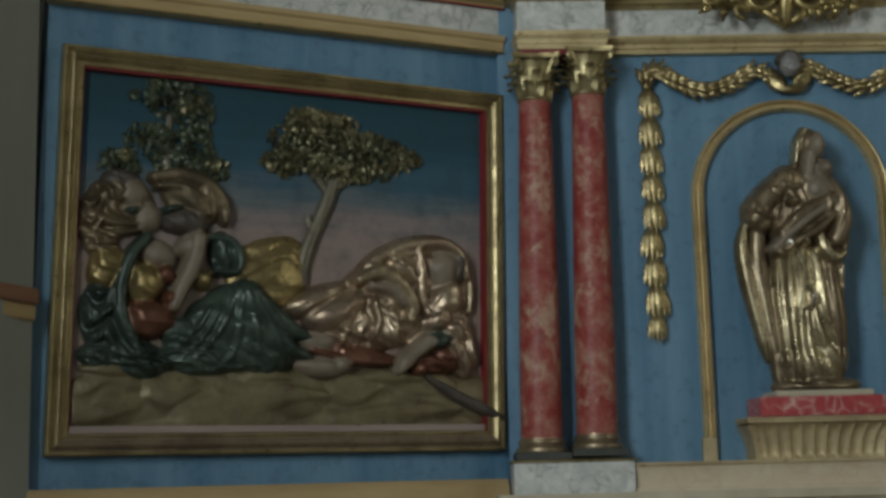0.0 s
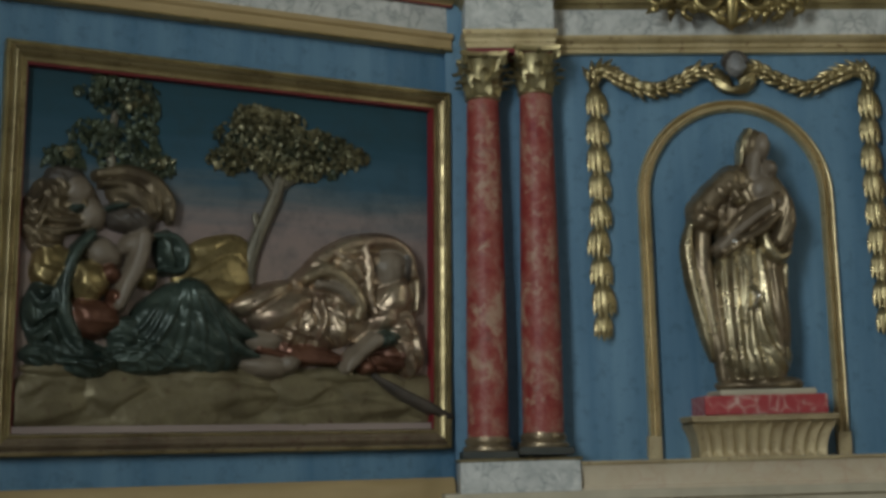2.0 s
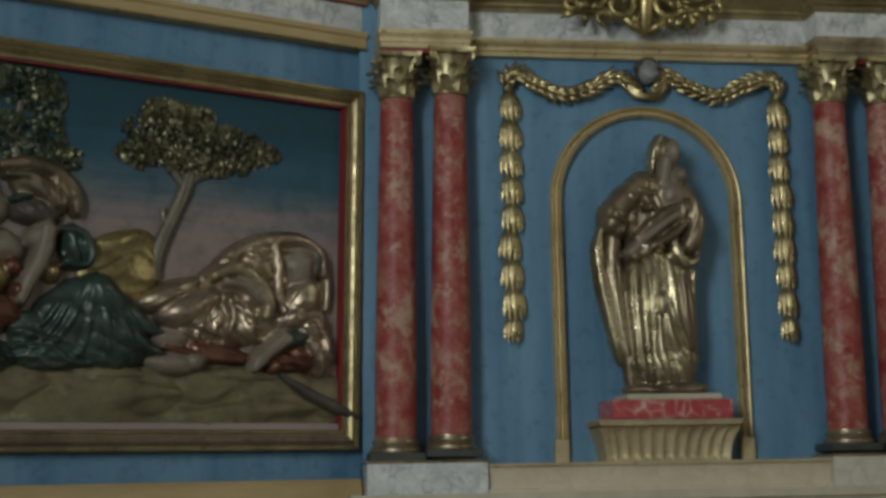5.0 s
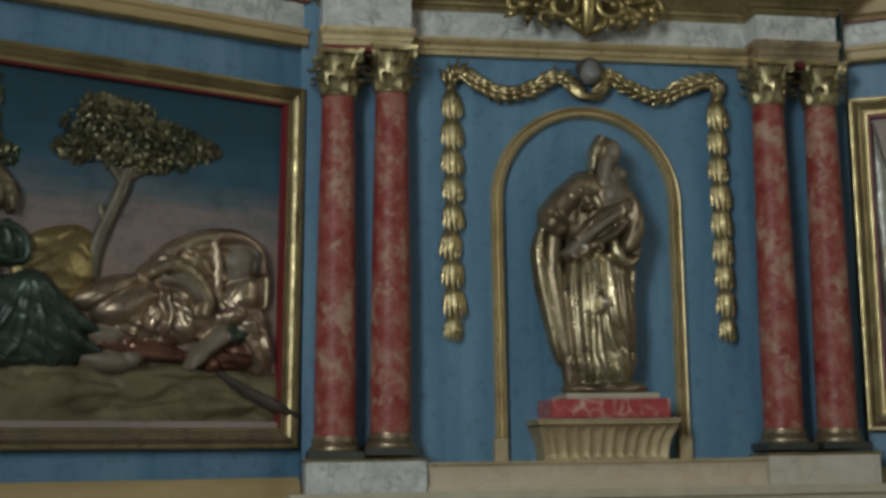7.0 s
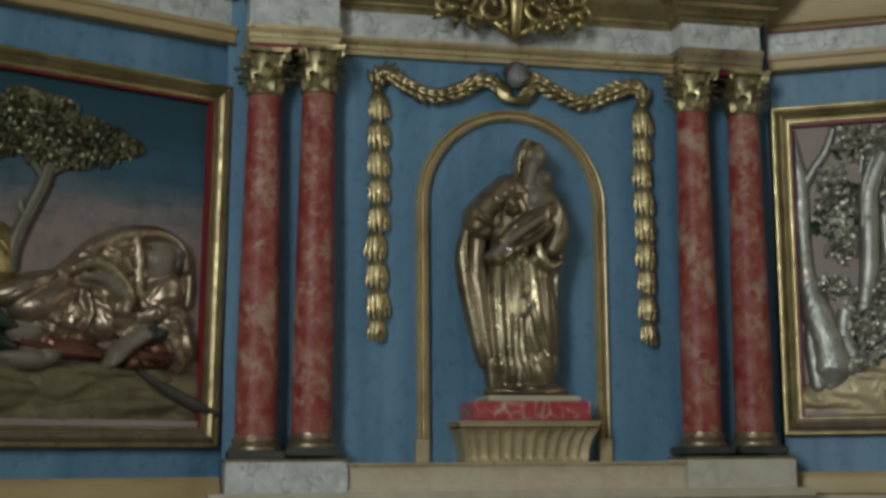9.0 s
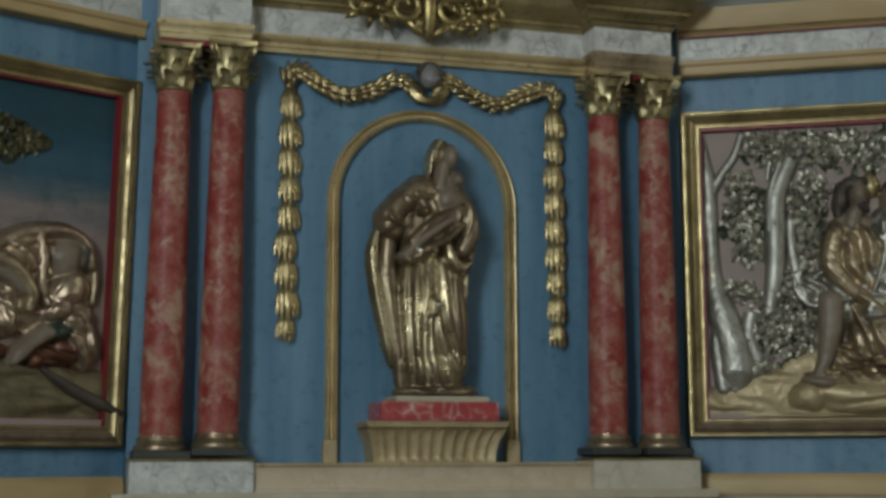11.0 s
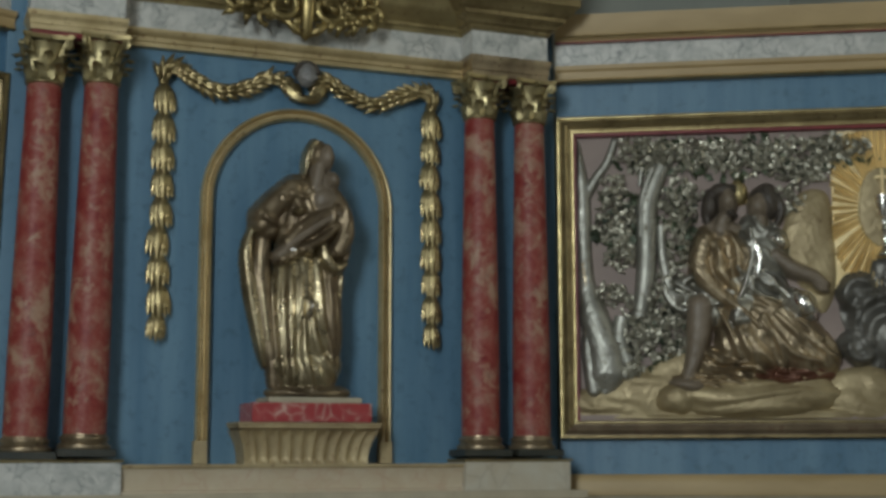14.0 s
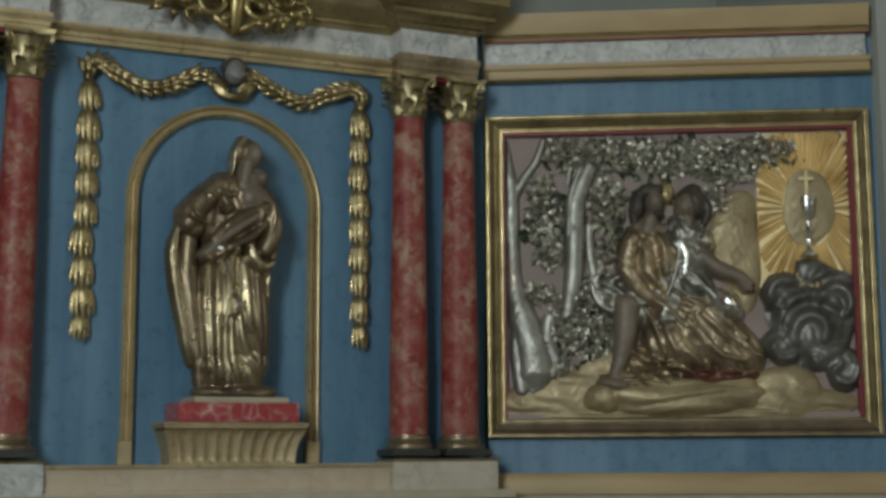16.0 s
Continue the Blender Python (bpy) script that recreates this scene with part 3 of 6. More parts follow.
# ---- framed reliefs ----
def picture_frame(t, x0, x1, z0, z1, material, plumb, lip, left_lip):
    """Four mitred mouldings; the outer edge is x0..x1, z0..z1, the face stands 0.05 off the wall at y = 0.035."""
    prof = [(0.0, 0.033), (0.0, -0.004), (0.006, -0.010), (0.014, -0.010), (0.018, -0.002), (0.024, 0.0), (0.030, -0.012), (0.046, -0.020), (0.060, -0.012), (0.066, 0.004), (0.074, 0.006), (0.080, -0.002), (0.088, -0.002), (0.092, 0.006), (0.092, 0.0575), (0.0, 0.0575)]
    corners = [(x0, z0, 1, 1), (x1, z0, -1, 1), (x1, z1, -1, -1), (x0, z1, 1, -1)]
    for k, name in enumerate(("bottom_rail", "right_stile", "top_rail", "left_stile")):
        bm = bmesh.new()
        a, b = corners[k], corners[(k + 1) % 4]
        rows = [[bm.verts.new((c[0] + c[2] * i, y, c[1] + c[3] * i)) for i, y in prof] for c in (a, b)]
        n = len(prof)
        for i in range(n):
            bm.faces.new((rows[0][i], rows[0][(i + 1) % n], rows[1][(i + 1) % n], rows[1][i]))
        for i, f in enumerate(bm.faces):
            f.material_index = 1 if i in (0, 1, 2, 3, 10, 11, 12) else 0
        bm.faces.new(rows[0]), bm.faces.new(rows[1][::-1])
        # the bottom rail takes a darker, duller brown than the others
        part(name, plumb(bm), [RAIL_BROWN, FRAME_BROWN] if k == 0 else [material, GOLD], t, "dull brown rail, darker than the other three" if k == 0 else "")
    # painted rebate inside the moulding
    i = 0.092
    for name, b in (("rebate_left", (x0 + i, x0 + i + left_lip, 0.0, 0.0575, z0 + i, z1 - i)), ("rebate_right", (x1 - i - lip, x1 - i, 0.0, 0.0575, z0 + i, z1 - i)),
                    ("rebate_top", (x0 + i + left_lip + 0.0005, x1 - i - lip - 0.0005, 0.0, 0.0575, z1 - i - lip * 0.7, z1 - i))):
        part(name, plumb(boxed(*b, bev=0.002)), RED_EDGE, t, "crimson painted rebate")
    part("rebate_bottom", plumb(boxed(x0 + i + left_lip + 0.0005, x1 - i - lip - 0.0005, 0.0, 0.0575, z0 + i, z0 + i + 0.03, bev=0.002)), PINK_SKY, t, "dusky pink painted rebate")


left_relief = thing("framed_relief", LEFT_WING, "gilt-framed carved relief of sleeping figures under a tree", "relief", "framed reliefs")
picture_frame(left_relief, -2.127, -0.008, 1.696, 3.464, FRAME_BROWN, sagged, 0.014, 0.003)
part("painted_sky", sagged(boxed(-2.03, -0.09, 0.044, 0.057, 1.78, 3.37, 0)), DUSK, left_relief, "painted dusk sky, dark blue above dusky pink")
right_relief = thing("framed_relief", RIGHT_WING, "gilt-framed carved relief of a kneeling figure and chalice", "relief", "framed reliefs")
picture_frame(right_relief, 0.004, 2.02, 1.745, 3.456, FRAME_BROWN, lambda b: b, 0.024, 0.012)
part("painted_sky", boxed(0.09, 1.93, 0.044, 0.057, 1.82, 3.37, 0), PINK_SKY, right_relief, "dusky pink painted background")

# rail on the plastered wall
rail = thing("wall_rail", pose(-2.07, 4.10, 0, 0, 0, 67.7), "red-brown wooden rail on the plastered wall", "rail")
part("board", boxed(-4.0, -0.02, -0.05, -0.002, 2.31, 2.375, 0.006), BROWN_WOOD, rail)
part("moulding", boxed(-4.0, -0.02, -0.035, -0.002, 2.245, 2.309, 0.006), OCHRE, rail)

# ---- carving helpers ----
RELIEF_BASE = 0.046


class Carving:
    """A relief carved out of one board: mounds, limbs and folds are laid over one another as heights over the board."""

    def __init__(self, base=RELIEF_BASE, step=0.0055, clip=(-9, 9, -9, 9), back=0.0, rough=1.0, passes=2):
        self.base, self.step, self.ops, self.clip, self.back, self.rough, self.passes = base, step, [], clip, back, rough, passes

    def mesh(self):
        x0, x1 = min(o[1] for o in self.ops) - 0.01, max(o[2] for o in self.ops) + 0.01
        z0, z1 = min(o[3] for o in self.ops) - 0.01, max(o[4] for o in self.ops) + 0.01
        xs, zs = np.arange(x0, x1, self.step), np.arange(z0, z1, self.step)
        X, Z = np.meshgrid(xs, zs, indexing="ij")
        H, M = np.full(X.shape, -0.004), np.zeros(X.shape, int)
        for op in self.ops:
            a = (xs >= op[1]) & (xs <= op[2])
            b = (zs >= op[3]) & (zs <= op[4])
            w = np.ix_(a, b)
            if a.any() and b.any():
                H[w], M[w] = op[0](X[w], Z[w], H[w], M[w])
        c = self.clip
        H = np.where((X > c[0] + LEAN * (Z - 2.58)) & (X < c[1]) & (Z > c[2]) & (Z < c[3]), H, -0.004)
        on = H > 0
        chip = 0.0009 * self.rough * (np.sin(61 * X + 9 * np.sin(23 * Z)) * np.sin(57 * Z + 8 * np.sin(19 * X)) + np.sin(140 * X + 90 * Z + 5 * np.sin(60 * X)))
        H = np.where(on, H + chip, H)
        for _ in range(self.passes):
            P = np.pad(H, 1, mode="edge")
            H = 0.5 * H + 0.125 * (P[2:, 1:-1] + P[:-2, 1:-1] + P[1:-1, 2:] + P[1:-1, :-2])
        keep = on[:-1, :-1] | on[1:, :-1] | on[:-1, 1:] | on[1:, 1:]
        bm, verts = bmesh.new(), {}

        def vert(i, k):
            if (i, k) not in verts:
                verts[i, k] = bm.verts.new((xs[i], self.base - H[i, k], zs[k]))
            return verts[i, k]

        for i, k in zip(*np.nonzero(keep)):
            f = bm.faces.new((vert(i, k), vert(i + 1, k), vert(i + 1, k + 1), vert(i, k + 1)))
            f.material_index = int(max(M[i, k], M[i + 1, k + 1])) if on[i, k] != on[i + 1, k + 1] else int(M[i, k])
        if self.back:
            # carved in the round: a flatter back joined along the outline
            rear = {}
            for (i, k), v in list(verts.items()):
                rim = len(v.link_faces) < 4
                rear[i, k] = v if rim else bm.verts.new((xs[i], self.base + self.back * max(H[i, k], 0.002), zs[k]))
            for i, k in zip(*np.nonzero(keep)):
                q = [rear[i, k], rear[i, k + 1], rear[i + 1, k + 1], rear[i + 1, k]]
                if bm.faces.get(q) is None:
                    bm.faces.new(q).material_index = int(M[i, k])
        return bm


def over(H, M, h, inside, idx, k=0.007):
    """Lays height h over H inside a shape, with a small fillet."""
    t = np.clip(0.5 + 0.5 * (h - H) / k, 0, 1)
    lap = np.where(H > 0, H + (h - H) * t + k * t * (1 - t) * 0.5, np.maximum(h, H))
    return np.where(inside, lap, H), np.where(inside & (h > H - 0.001), idx, M)


def blob(bm, cx, cz, rx, rz, depth, rot, idx, folds=0.0, waves=6, fdir=90, curve=0.0):
    """A carved mound: an ellipse swelling towards the viewer, with running folds across it."""
    c, s = math.cos(radians(rot)), math.sin(radians(rot))
    fx, fz = math.cos(radians(fdir)), math.sin(radians(fdir))
    ph, big = 7.0 * cx + 3.0 * cz, 1.12 * max(rx, rz)

    def lay(X, Z, H, M):
        dx, dz = X - cx, Z - cz
        p, q = (c * dx - s * dz) / rx, (s * dx + c * dz) / rz
        a = np.arctan2(q, p)
        r = np.hypot(p, q) / (1 + 0.05 * np.sin(3 * a + ph) + 0.03 * np.sin(5 * a + 2 * ph))
        inside = r < 1
        r = np.minimum(r, 1)
        h = depth * (1 - r ** 2.4) ** 0.6 + 0.003
        if folds:
            u, v = p * fx + q * fz, -p * fz + q * fx
            u = u + curve * v * v + 0.22 * np.sin(2.6 * v + ph) + 0.10 * np.sin(5.7 * v + 2.3 * u + 2 * ph)
            w = np.sin(waves * 1.7 * u + ph) + 0.4 * np.sin(waves * 3.3 * u + 1.7 * v + ph)
            h = h + folds * min(rx, rz, 0.10) * 1.25 * np.sign(w) * np.abs(w) ** 0.75 * np.minimum(1, 3 * (1 - r) + 0.15)
        return over(H, M, np.maximum(h, 0.003), inside, idx)

    bm.ops.append((lay, cx - big, cx + big, cz - big, cz + big))


def near(points, radii, n, X, Z):
    """The least distance to a smooth line, in its radii, and its radius and depth there."""
    path = along(points, n)
    best, rad, dep = np.full(X.shape, 9.0), np.full(X.shape, 0.01), np.zeros(X.shape)
    for i, p in enumerate(path):
        k = min(int(i / n), len(radii) - 2)
        r = radii[k] + (radii[k + 1] - radii[k]) * (i / n - k)
        d = np.hypot(X - p.x, Z - p.z) / max(r, 1e-4)
        closer = d < best
        best, rad, dep = np.where(closer, d, best), np.where(closer, r, rad), np.where(closer, p.y, dep)
    return best, rad, dep


def span(points, m):
    return min(p[0] for p in points) - m, max(p[0] for p in points) + m, min(p[2] for p in points) - m, max(p[2] for p in points) + m


def limb(bm, points, radii, n, idx, flat=0.8, folds=0.0, waves=5):
    """An arm, leg, strap or stick laid on the carving at its own depth."""
    def lay(X, Z, H, M):
        d, r, y = near(points, radii, n * 3, X, Z)
        inside = d < 1
        d = np.minimum(d, 1)
        h = (RELIEF_BASE - y) * (1 - d ** 5) * 0.8 + r * flat * np.sqrt(1 - d * d) + 0.003
        if folds:
            h = h + folds * r * np.sin(waves * 30 * (X + Z))
        return over(H, M, h, inside, idx)

    bm.ops.append((lay, *span(points, 1.3 * max(radii))))


def fold(bm, points, radii, n=5):
    """A ridge of cloth with its grooves, raised on what is carved below."""
    def lay(X, Z, H, M):
        d, r, _ = near(points, radii, n * 3, X, Z)
        rise = r * (0.75 * np.exp(-(d * 1.25) ** 2) - 0.34 * np.exp(-((d - 1.7) * 1.4) ** 2))
        return np.where(H > 0, np.maximum(H + rise, 0.002), H), M

    bm.ops.append((lay, *span(points, 3.5 * max(radii))))


def ribbon(bm, points, radii, n, idx, flat=0.8, folds=0.0, waves=5):
    """A smooth limb, fold or stem through the points."""
    path = along(points, n)
    rr = []
    for i in range(len(path)):
        f = i / n
        k = min(int(f), len(radii) - 2)
        rr.append(radii[k] + (radii[k + 1] - radii[k]) * (f - k))
    tube(bm, path, rr, 10, idx, flat, folds=folds, waves=waves)


def leaves(bm, cx, cz, rx, rz, n, idx, size, depth, base):
    """Small carved leaves in a tuft, thinning to an uneven edge."""
    for _ in range(n):
        a, r = random.uniform(0, 2 * math.pi), math.sqrt(random.random())
        r *= 1 + 0.12 * math.sin(5 * a + cx * 9)
        x, z = cx + rx * r * math.cos(a), cz + rz * r * math.sin(a)
        y = base - depth * math.sqrt(max(0.05, 1 - min(1, r) ** 2)) * random.uniform(0.35, 1.1)
        q = size * random.uniform(0.6, 1.25)
        rotm = Euler((random.uniform(-0.9, 0.9), random.uniform(0, 6.28), random.uniform(-0.8, 0.8))).to_matrix()
        w = q * random.uniform(0.32, 0.5)
        vs = [bm.verts.new(Vector((x, y, z)) + rotm @ Vector(p)) for p in ((-q, 0, 0), (-q * 0.3, -0.25 * q, w), (q * 0.5, -0.2 * q, w * 0.8), (q, 0.1 * q, 0), (q * 0.5, -0.2 * q, -w * 0.8), (-q * 0.3, -0.25 * q, -w), (0, -0.45 * q, 0), (0, 0.16 * q, 0))]
        for k in range(6):
            for m in (6, 7):
                bm.faces.new((vs[k], vs[(k + 1) % 6], vs[m])).material_index = idx


# ---- the carved reliefs ----

LEFT_CLIP, RIGHT_CLIP = (-2.026, -0.02, 1.79, 3.36), (0.098, 1.926, 1.838, 3.36)
bm = Carving(clip=LEFT_CLIP)
blob(bm, -1.124, 1.896, 1.105, 0.163, 0.035, 0, 0, folds=0.12, waves=5, fdir=0)
blob(bm, -1.893, 1.949, 0.177, 0.113, 0.036, 0, 0, folds=0.05, waves=3, fdir=90)
blob(bm, -1.605, 1.949, 0.171, 0.115, 0.036, 0, 0, folds=0.05, waves=3, fdir=90)
blob(bm, -1.330, 1.950, 0.153, 0.118, 0.036, 0, 0, folds=0.05, waves=3, fdir=90)
blob(bm, -1.071, 1.951, 0.185, 0.120, 0.036, 0, 0, folds=0.05, waves=3, fdir=90)
blob(bm, -0.748, 1.952, 0.207, 0.123, 0.036, 0, 0, folds=0.05, waves=3, fdir=90)
blob(bm, -0.410, 1.953, 0.202, 0.125, 0.036, 0, 0, folds=0.05, waves=3, fdir=90)
blob(bm, -0.176, 1.940, 0.134, 0.105, 0.03, 0, 0)
blob(bm, -1.202, 2.030, 0.156, 0.045, 0.05, 0, 0)
blob(bm, -1.173, 2.504, 0.198, 0.158, 0.05, -20, 1, folds=0.03, waves=6, fdir=60)
blob(bm, -1.871, 2.055, 0.142, 0.038, 0.05, 0, 0)
blob(bm, -0.579, 2.035, 0.198, 0.041, 0.05, 0, 0)
part("ground", bm.mesh(), [DULL_GROUND, RELIEF_GOLD], left_relief, "gilded rocky ground in rounded slabs", angle=80)

bm = bmesh.new()
ribbon(bm, [(-1.014, 0.035, 2.446), (-1.019, 0.035, 2.536), (-0.985, 0.035, 2.641), (-0.943, 0.035, 2.735), (-0.895, 0.035, 2.843), (-0.866, 0.035, 2.937), (-0.843, 0.035, 3.046)], [0.024, 0.036, 0.035, 0.033, 0.036, 0.03, 0.023], 4, 0, 0.8)
ribbon(bm, [(-0.968, 0.03, 2.689), (-0.99, 0.03, 2.74), (-0.987, 0.03, 2.771)], [0.016, 0.017, 0.014], 4, 0, 0.8)
ribbon(bm, [(-0.887, 0.035, 2.87), (-0.955, 0.035, 2.958), (-1.036, 0.035, 3.005)], [0.023, 0.02, 0.014], 4, 0, 0.8)
ribbon(bm, [(-0.872, 0.035, 2.897), (-0.731, 0.035, 2.987), (-0.616, 0.035, 3.022)], [0.022, 0.02, 0.011], 4, 0, 0.8)
leaves(bm, -0.939, 3.145, 0.219, 0.129, 516, 1, 0.019, 0.055, 0.045)
leaves(bm, -0.715, 3.077, 0.231, 0.109, 462, 1, 0.019, 0.055, 0.045)
leaves(bm, -1.104, 3.021, 0.115, 0.069, 190, 1, 0.019, 0.055, 0.045)
leaves(bm, -0.843, 2.992, 0.198, 0.065, 299, 1, 0.019, 0.055, 0.045)
leaves(bm, -0.952, 3.211, 0.140, 0.059, 163, 1, 0.019, 0.055, 0.045)
leaves(bm, -0.520, 3.070, 0.099, 0.054, 108, 1, 0.019, 0.055, 0.045)
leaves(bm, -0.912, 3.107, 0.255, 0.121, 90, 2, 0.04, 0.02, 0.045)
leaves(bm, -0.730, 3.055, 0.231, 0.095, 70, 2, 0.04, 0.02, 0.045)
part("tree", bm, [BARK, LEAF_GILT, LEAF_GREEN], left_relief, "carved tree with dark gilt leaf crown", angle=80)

bm = bmesh.new()
ribbon(bm, [(-1.636, 0.045, 2.909), (-1.65, 0.045, 3.035), (-1.626, 0.045, 3.19)], [0.025, 0.023, 0.018], 4, 0, 0.8)
leaves(bm, -1.614, 3.263, 0.185, 0.083, 220, 1, 0.022, 0.03, 0.045)
leaves(bm, -1.725, 3.080, 0.113, 0.055, 100, 1, 0.022, 0.03, 0.045)
leaves(bm, -1.524, 3.071, 0.098, 0.092, 120, 1, 0.022, 0.03, 0.045)
leaves(bm, -1.446, 2.954, 0.093, 0.062, 100, 1, 0.022, 0.03, 0.045)
leaves(bm, -1.847, 2.957, 0.098, 0.065, 100, 1, 0.022, 0.03, 0.045)
leaves(bm, -1.637, 3.031, 0.126, 0.101, 140, 1, 0.022, 0.03, 0.045)
leaves(bm, -1.537, 3.211, 0.116, 0.065, 80, 1, 0.022, 0.03, 0.045)
leaves(bm, -1.550, 3.249, 0.103, 0.057, 32, 2, 0.026, 0.04, 0.045)
leaves(bm, -1.446, 2.961, 0.064, 0.041, 22, 2, 0.026, 0.04, 0.045)
leaves(bm, -1.847, 2.994, 0.039, 0.025, 12, 2, 0.026, 0.04, 0.045)
part("background_tree", bm, [BARK, LEAF_GREEN, LEAF_GILT], left_relief, "dark green carved tree behind the figures", angle=80)

bm = Carving(clip=LEFT_CLIP)
blob(bm, -1.851, 2.764, 0.160, 0.117, 0.05, 0, 0, folds=0.12, waves=6, fdir=30)
blob(bm, -1.963, 2.710, 0.063, 0.116, 0.06, 15, 0, folds=0.2, waves=6, fdir=120)
blob(bm, -1.523, 2.817, 0.148, 0.116, 0.075, 25, 0, folds=0.1, waves=5, fdir=75, curve=0.5)
limb(bm, [(-1.706, -0.01, 2.893), (-1.579, -0.01, 2.910), (-1.467, -0.01, 2.870), (-1.398, -0.01, 2.793), (-1.388, -0.01, 2.713)], [0.029, 0.041, 0.045, 0.038, 0.022], 4, 0, 0.8)
limb(bm, [(-1.689, -0.025, 2.854), (-1.579, -0.025, 2.854), (-1.498, -0.025, 2.803), (-1.466, -0.025, 2.741)], [0.019, 0.029, 0.029, 0.019], 4, 0, 0.8)
blob(bm, -1.795, 2.815, 0.074, 0.079, 0.075, -20, 1)
blob(bm, -1.882, 2.809, 0.068, 0.070, 0.075, 10, 0, folds=0.1, waves=5, fdir=60)
blob(bm, -1.734, 2.716, 0.065, 0.076, 0.07, 10, 1)
blob(bm, -1.852, 2.874, 0.092, 0.055, 0.06, -10, 2, folds=0.06, waves=7, fdir=60)
blob(bm, -1.804, 2.736, 0.043, 0.022, 0.085, -10, 3)
blob(bm, -1.633, 2.754, 0.066, 0.022, 0.09, -15, 3)
blob(bm, -1.562, 2.700, 0.115, 0.060, 0.085, 5, 2, folds=0.06, waves=8, fdir=50)
limb(bm, [(-2.002, -0.01, 2.770), (-1.963, -0.01, 2.710), (-1.887, -0.01, 2.684), (-1.780, -0.01, 2.682)], [0.015, 0.020, 0.020, 0.015], 4, 0, 0.8)
limb(bm, [(-2.015, -0.005, 2.722), (-1.962, -0.005, 2.648), (-1.856, -0.005, 2.642), (-1.749, -0.005, 2.660)], [0.014, 0.018, 0.018, 0.014], 4, 0, 0.8)
blob(bm, -1.923, 2.597, 0.083, 0.059, 0.05, -20, 0, folds=0.18, waves=6, fdir=30)
blob(bm, -1.896, 2.490, 0.093, 0.104, 0.065, 25, 5, folds=0.06, waves=4, fdir=60)
blob(bm, -1.678, 2.554, 0.086, 0.066, 0.07, 20, 1)
blob(bm, -1.553, 2.600, 0.072, 0.048, 0.075, -30, 1)
limb(bm, [(-1.513, -0.03, 2.626), (-1.536, -0.03, 2.514), (-1.583, -0.03, 2.417), (-1.618, -0.03, 2.330)], [0.048, 0.048, 0.043, 0.035], 4, 1, 0.8)
blob(bm, -1.746, 2.427, 0.089, 0.105, 0.085, -8, 5, folds=0.06, waves=3, fdir=20)
# red-brown patch paints the shading beside the gold shirt
blob(bm, -1.654, 2.465, 0.050, 0.047, 0.08, 20, 4)
blob(bm, -1.726, 2.273, 0.120, 0.089, 0.1, 8, 4, folds=0.04, waves=4, fdir=60)
blob(bm, -1.637, 2.361, 0.031, 0.039, 0.09, 0, 4)
limb(bm, [(-1.733, -0.02, 2.630), (-1.801, -0.02, 2.548), (-1.845, -0.02, 2.423), (-1.843, -0.02, 2.285), (-1.796, -0.02, 2.179), (-1.726, -0.02, 2.089)], [0.027, 0.034, 0.034, 0.034, 0.031, 0.022], 4, 3, 0.8)
limb(bm, [(-1.756, -0.005, 2.605), (-1.831, -0.005, 2.501), (-1.882, -0.005, 2.375), (-1.925, -0.005, 2.283)], [0.016, 0.022, 0.025, 0.019], 4, 3, 0.8)
blob(bm, -1.392, 2.576, 0.068, 0.096, 0.07, -15, 3, folds=0.16, waves=4, fdir=20)
limb(bm, [(-1.465, -0.035, 2.636), (-1.376, -0.035, 2.630), (-1.327, -0.035, 2.563), (-1.343, -0.035, 2.490), (-1.448, -0.035, 2.486)], [0.019, 0.027, 0.027, 0.022, 0.014], 4, 3, 0.8)
blob(bm, -1.483, 2.450, 0.042, 0.047, 0.085, 20, 5)
blob(bm, -1.917, 2.252, 0.092, 0.189, 0.065, -8, 3, folds=0.18, waves=6, fdir=65)
blob(bm, -1.930, 2.116, 0.089, 0.063, 0.07, 0, 3, folds=0.15, waves=6, fdir=50)
blob(bm, -1.772, 2.104, 0.167, 0.084, 0.075, 10, 3, folds=0.14, waves=7, fdir=60)
blob(bm, -1.350, 2.267, 0.219, 0.166, 0.115, -8, 3, folds=0.045, waves=5, fdir=60)
blob(bm, -1.268, 2.166, 0.229, 0.127, 0.1, 12, 3, folds=0.08, waves=7, fdir=70, curve=0.4)
blob(bm, -1.462, 2.123, 0.207, 0.097, 0.085, 4, 3, folds=0.1, waves=7, fdir=75, curve=0.4)
blob(bm, -1.573, 2.199, 0.094, 0.093, 0.075, -30, 3, folds=0.1, waves=4, fdir=60)
limb(bm, [(-1.295, -0.015, 2.366), (-1.171, -0.015, 2.276), (-1.064, -0.015, 2.227), (-0.991, -0.015, 2.202)], [0.103, 0.077, 0.043, 0.017], 4, 3, 0.8)
limb(bm, [(-1.295, -0.02, 2.247), (-1.153, -0.02, 2.182), (-1.064, -0.02, 2.141), (-0.991, -0.02, 2.116)], [0.093, 0.071, 0.037, 0.017], 4, 3, 0.8)
blob(bm, -1.224, 2.155, 0.168, 0.119, 0.09, -12, 3, folds=0.1, waves=6, fdir=50)
fold(bm, [(-1.351, -0.03, 2.410), (-1.399, -0.03, 2.282), (-1.478, -0.03, 2.154), (-1.572, -0.03, 2.075)], [0.009, 0.014, 0.014, 0.009])
fold(bm, [(-1.334, -0.03, 2.411), (-1.342, -0.03, 2.267), (-1.366, -0.03, 2.125), (-1.445, -0.03, 2.046)], [0.009, 0.014, 0.014, 0.009])
fold(bm, [(-1.310, -0.03, 2.404), (-1.269, -0.03, 2.269), (-1.252, -0.03, 2.127)], [0.009, 0.014, 0.009])
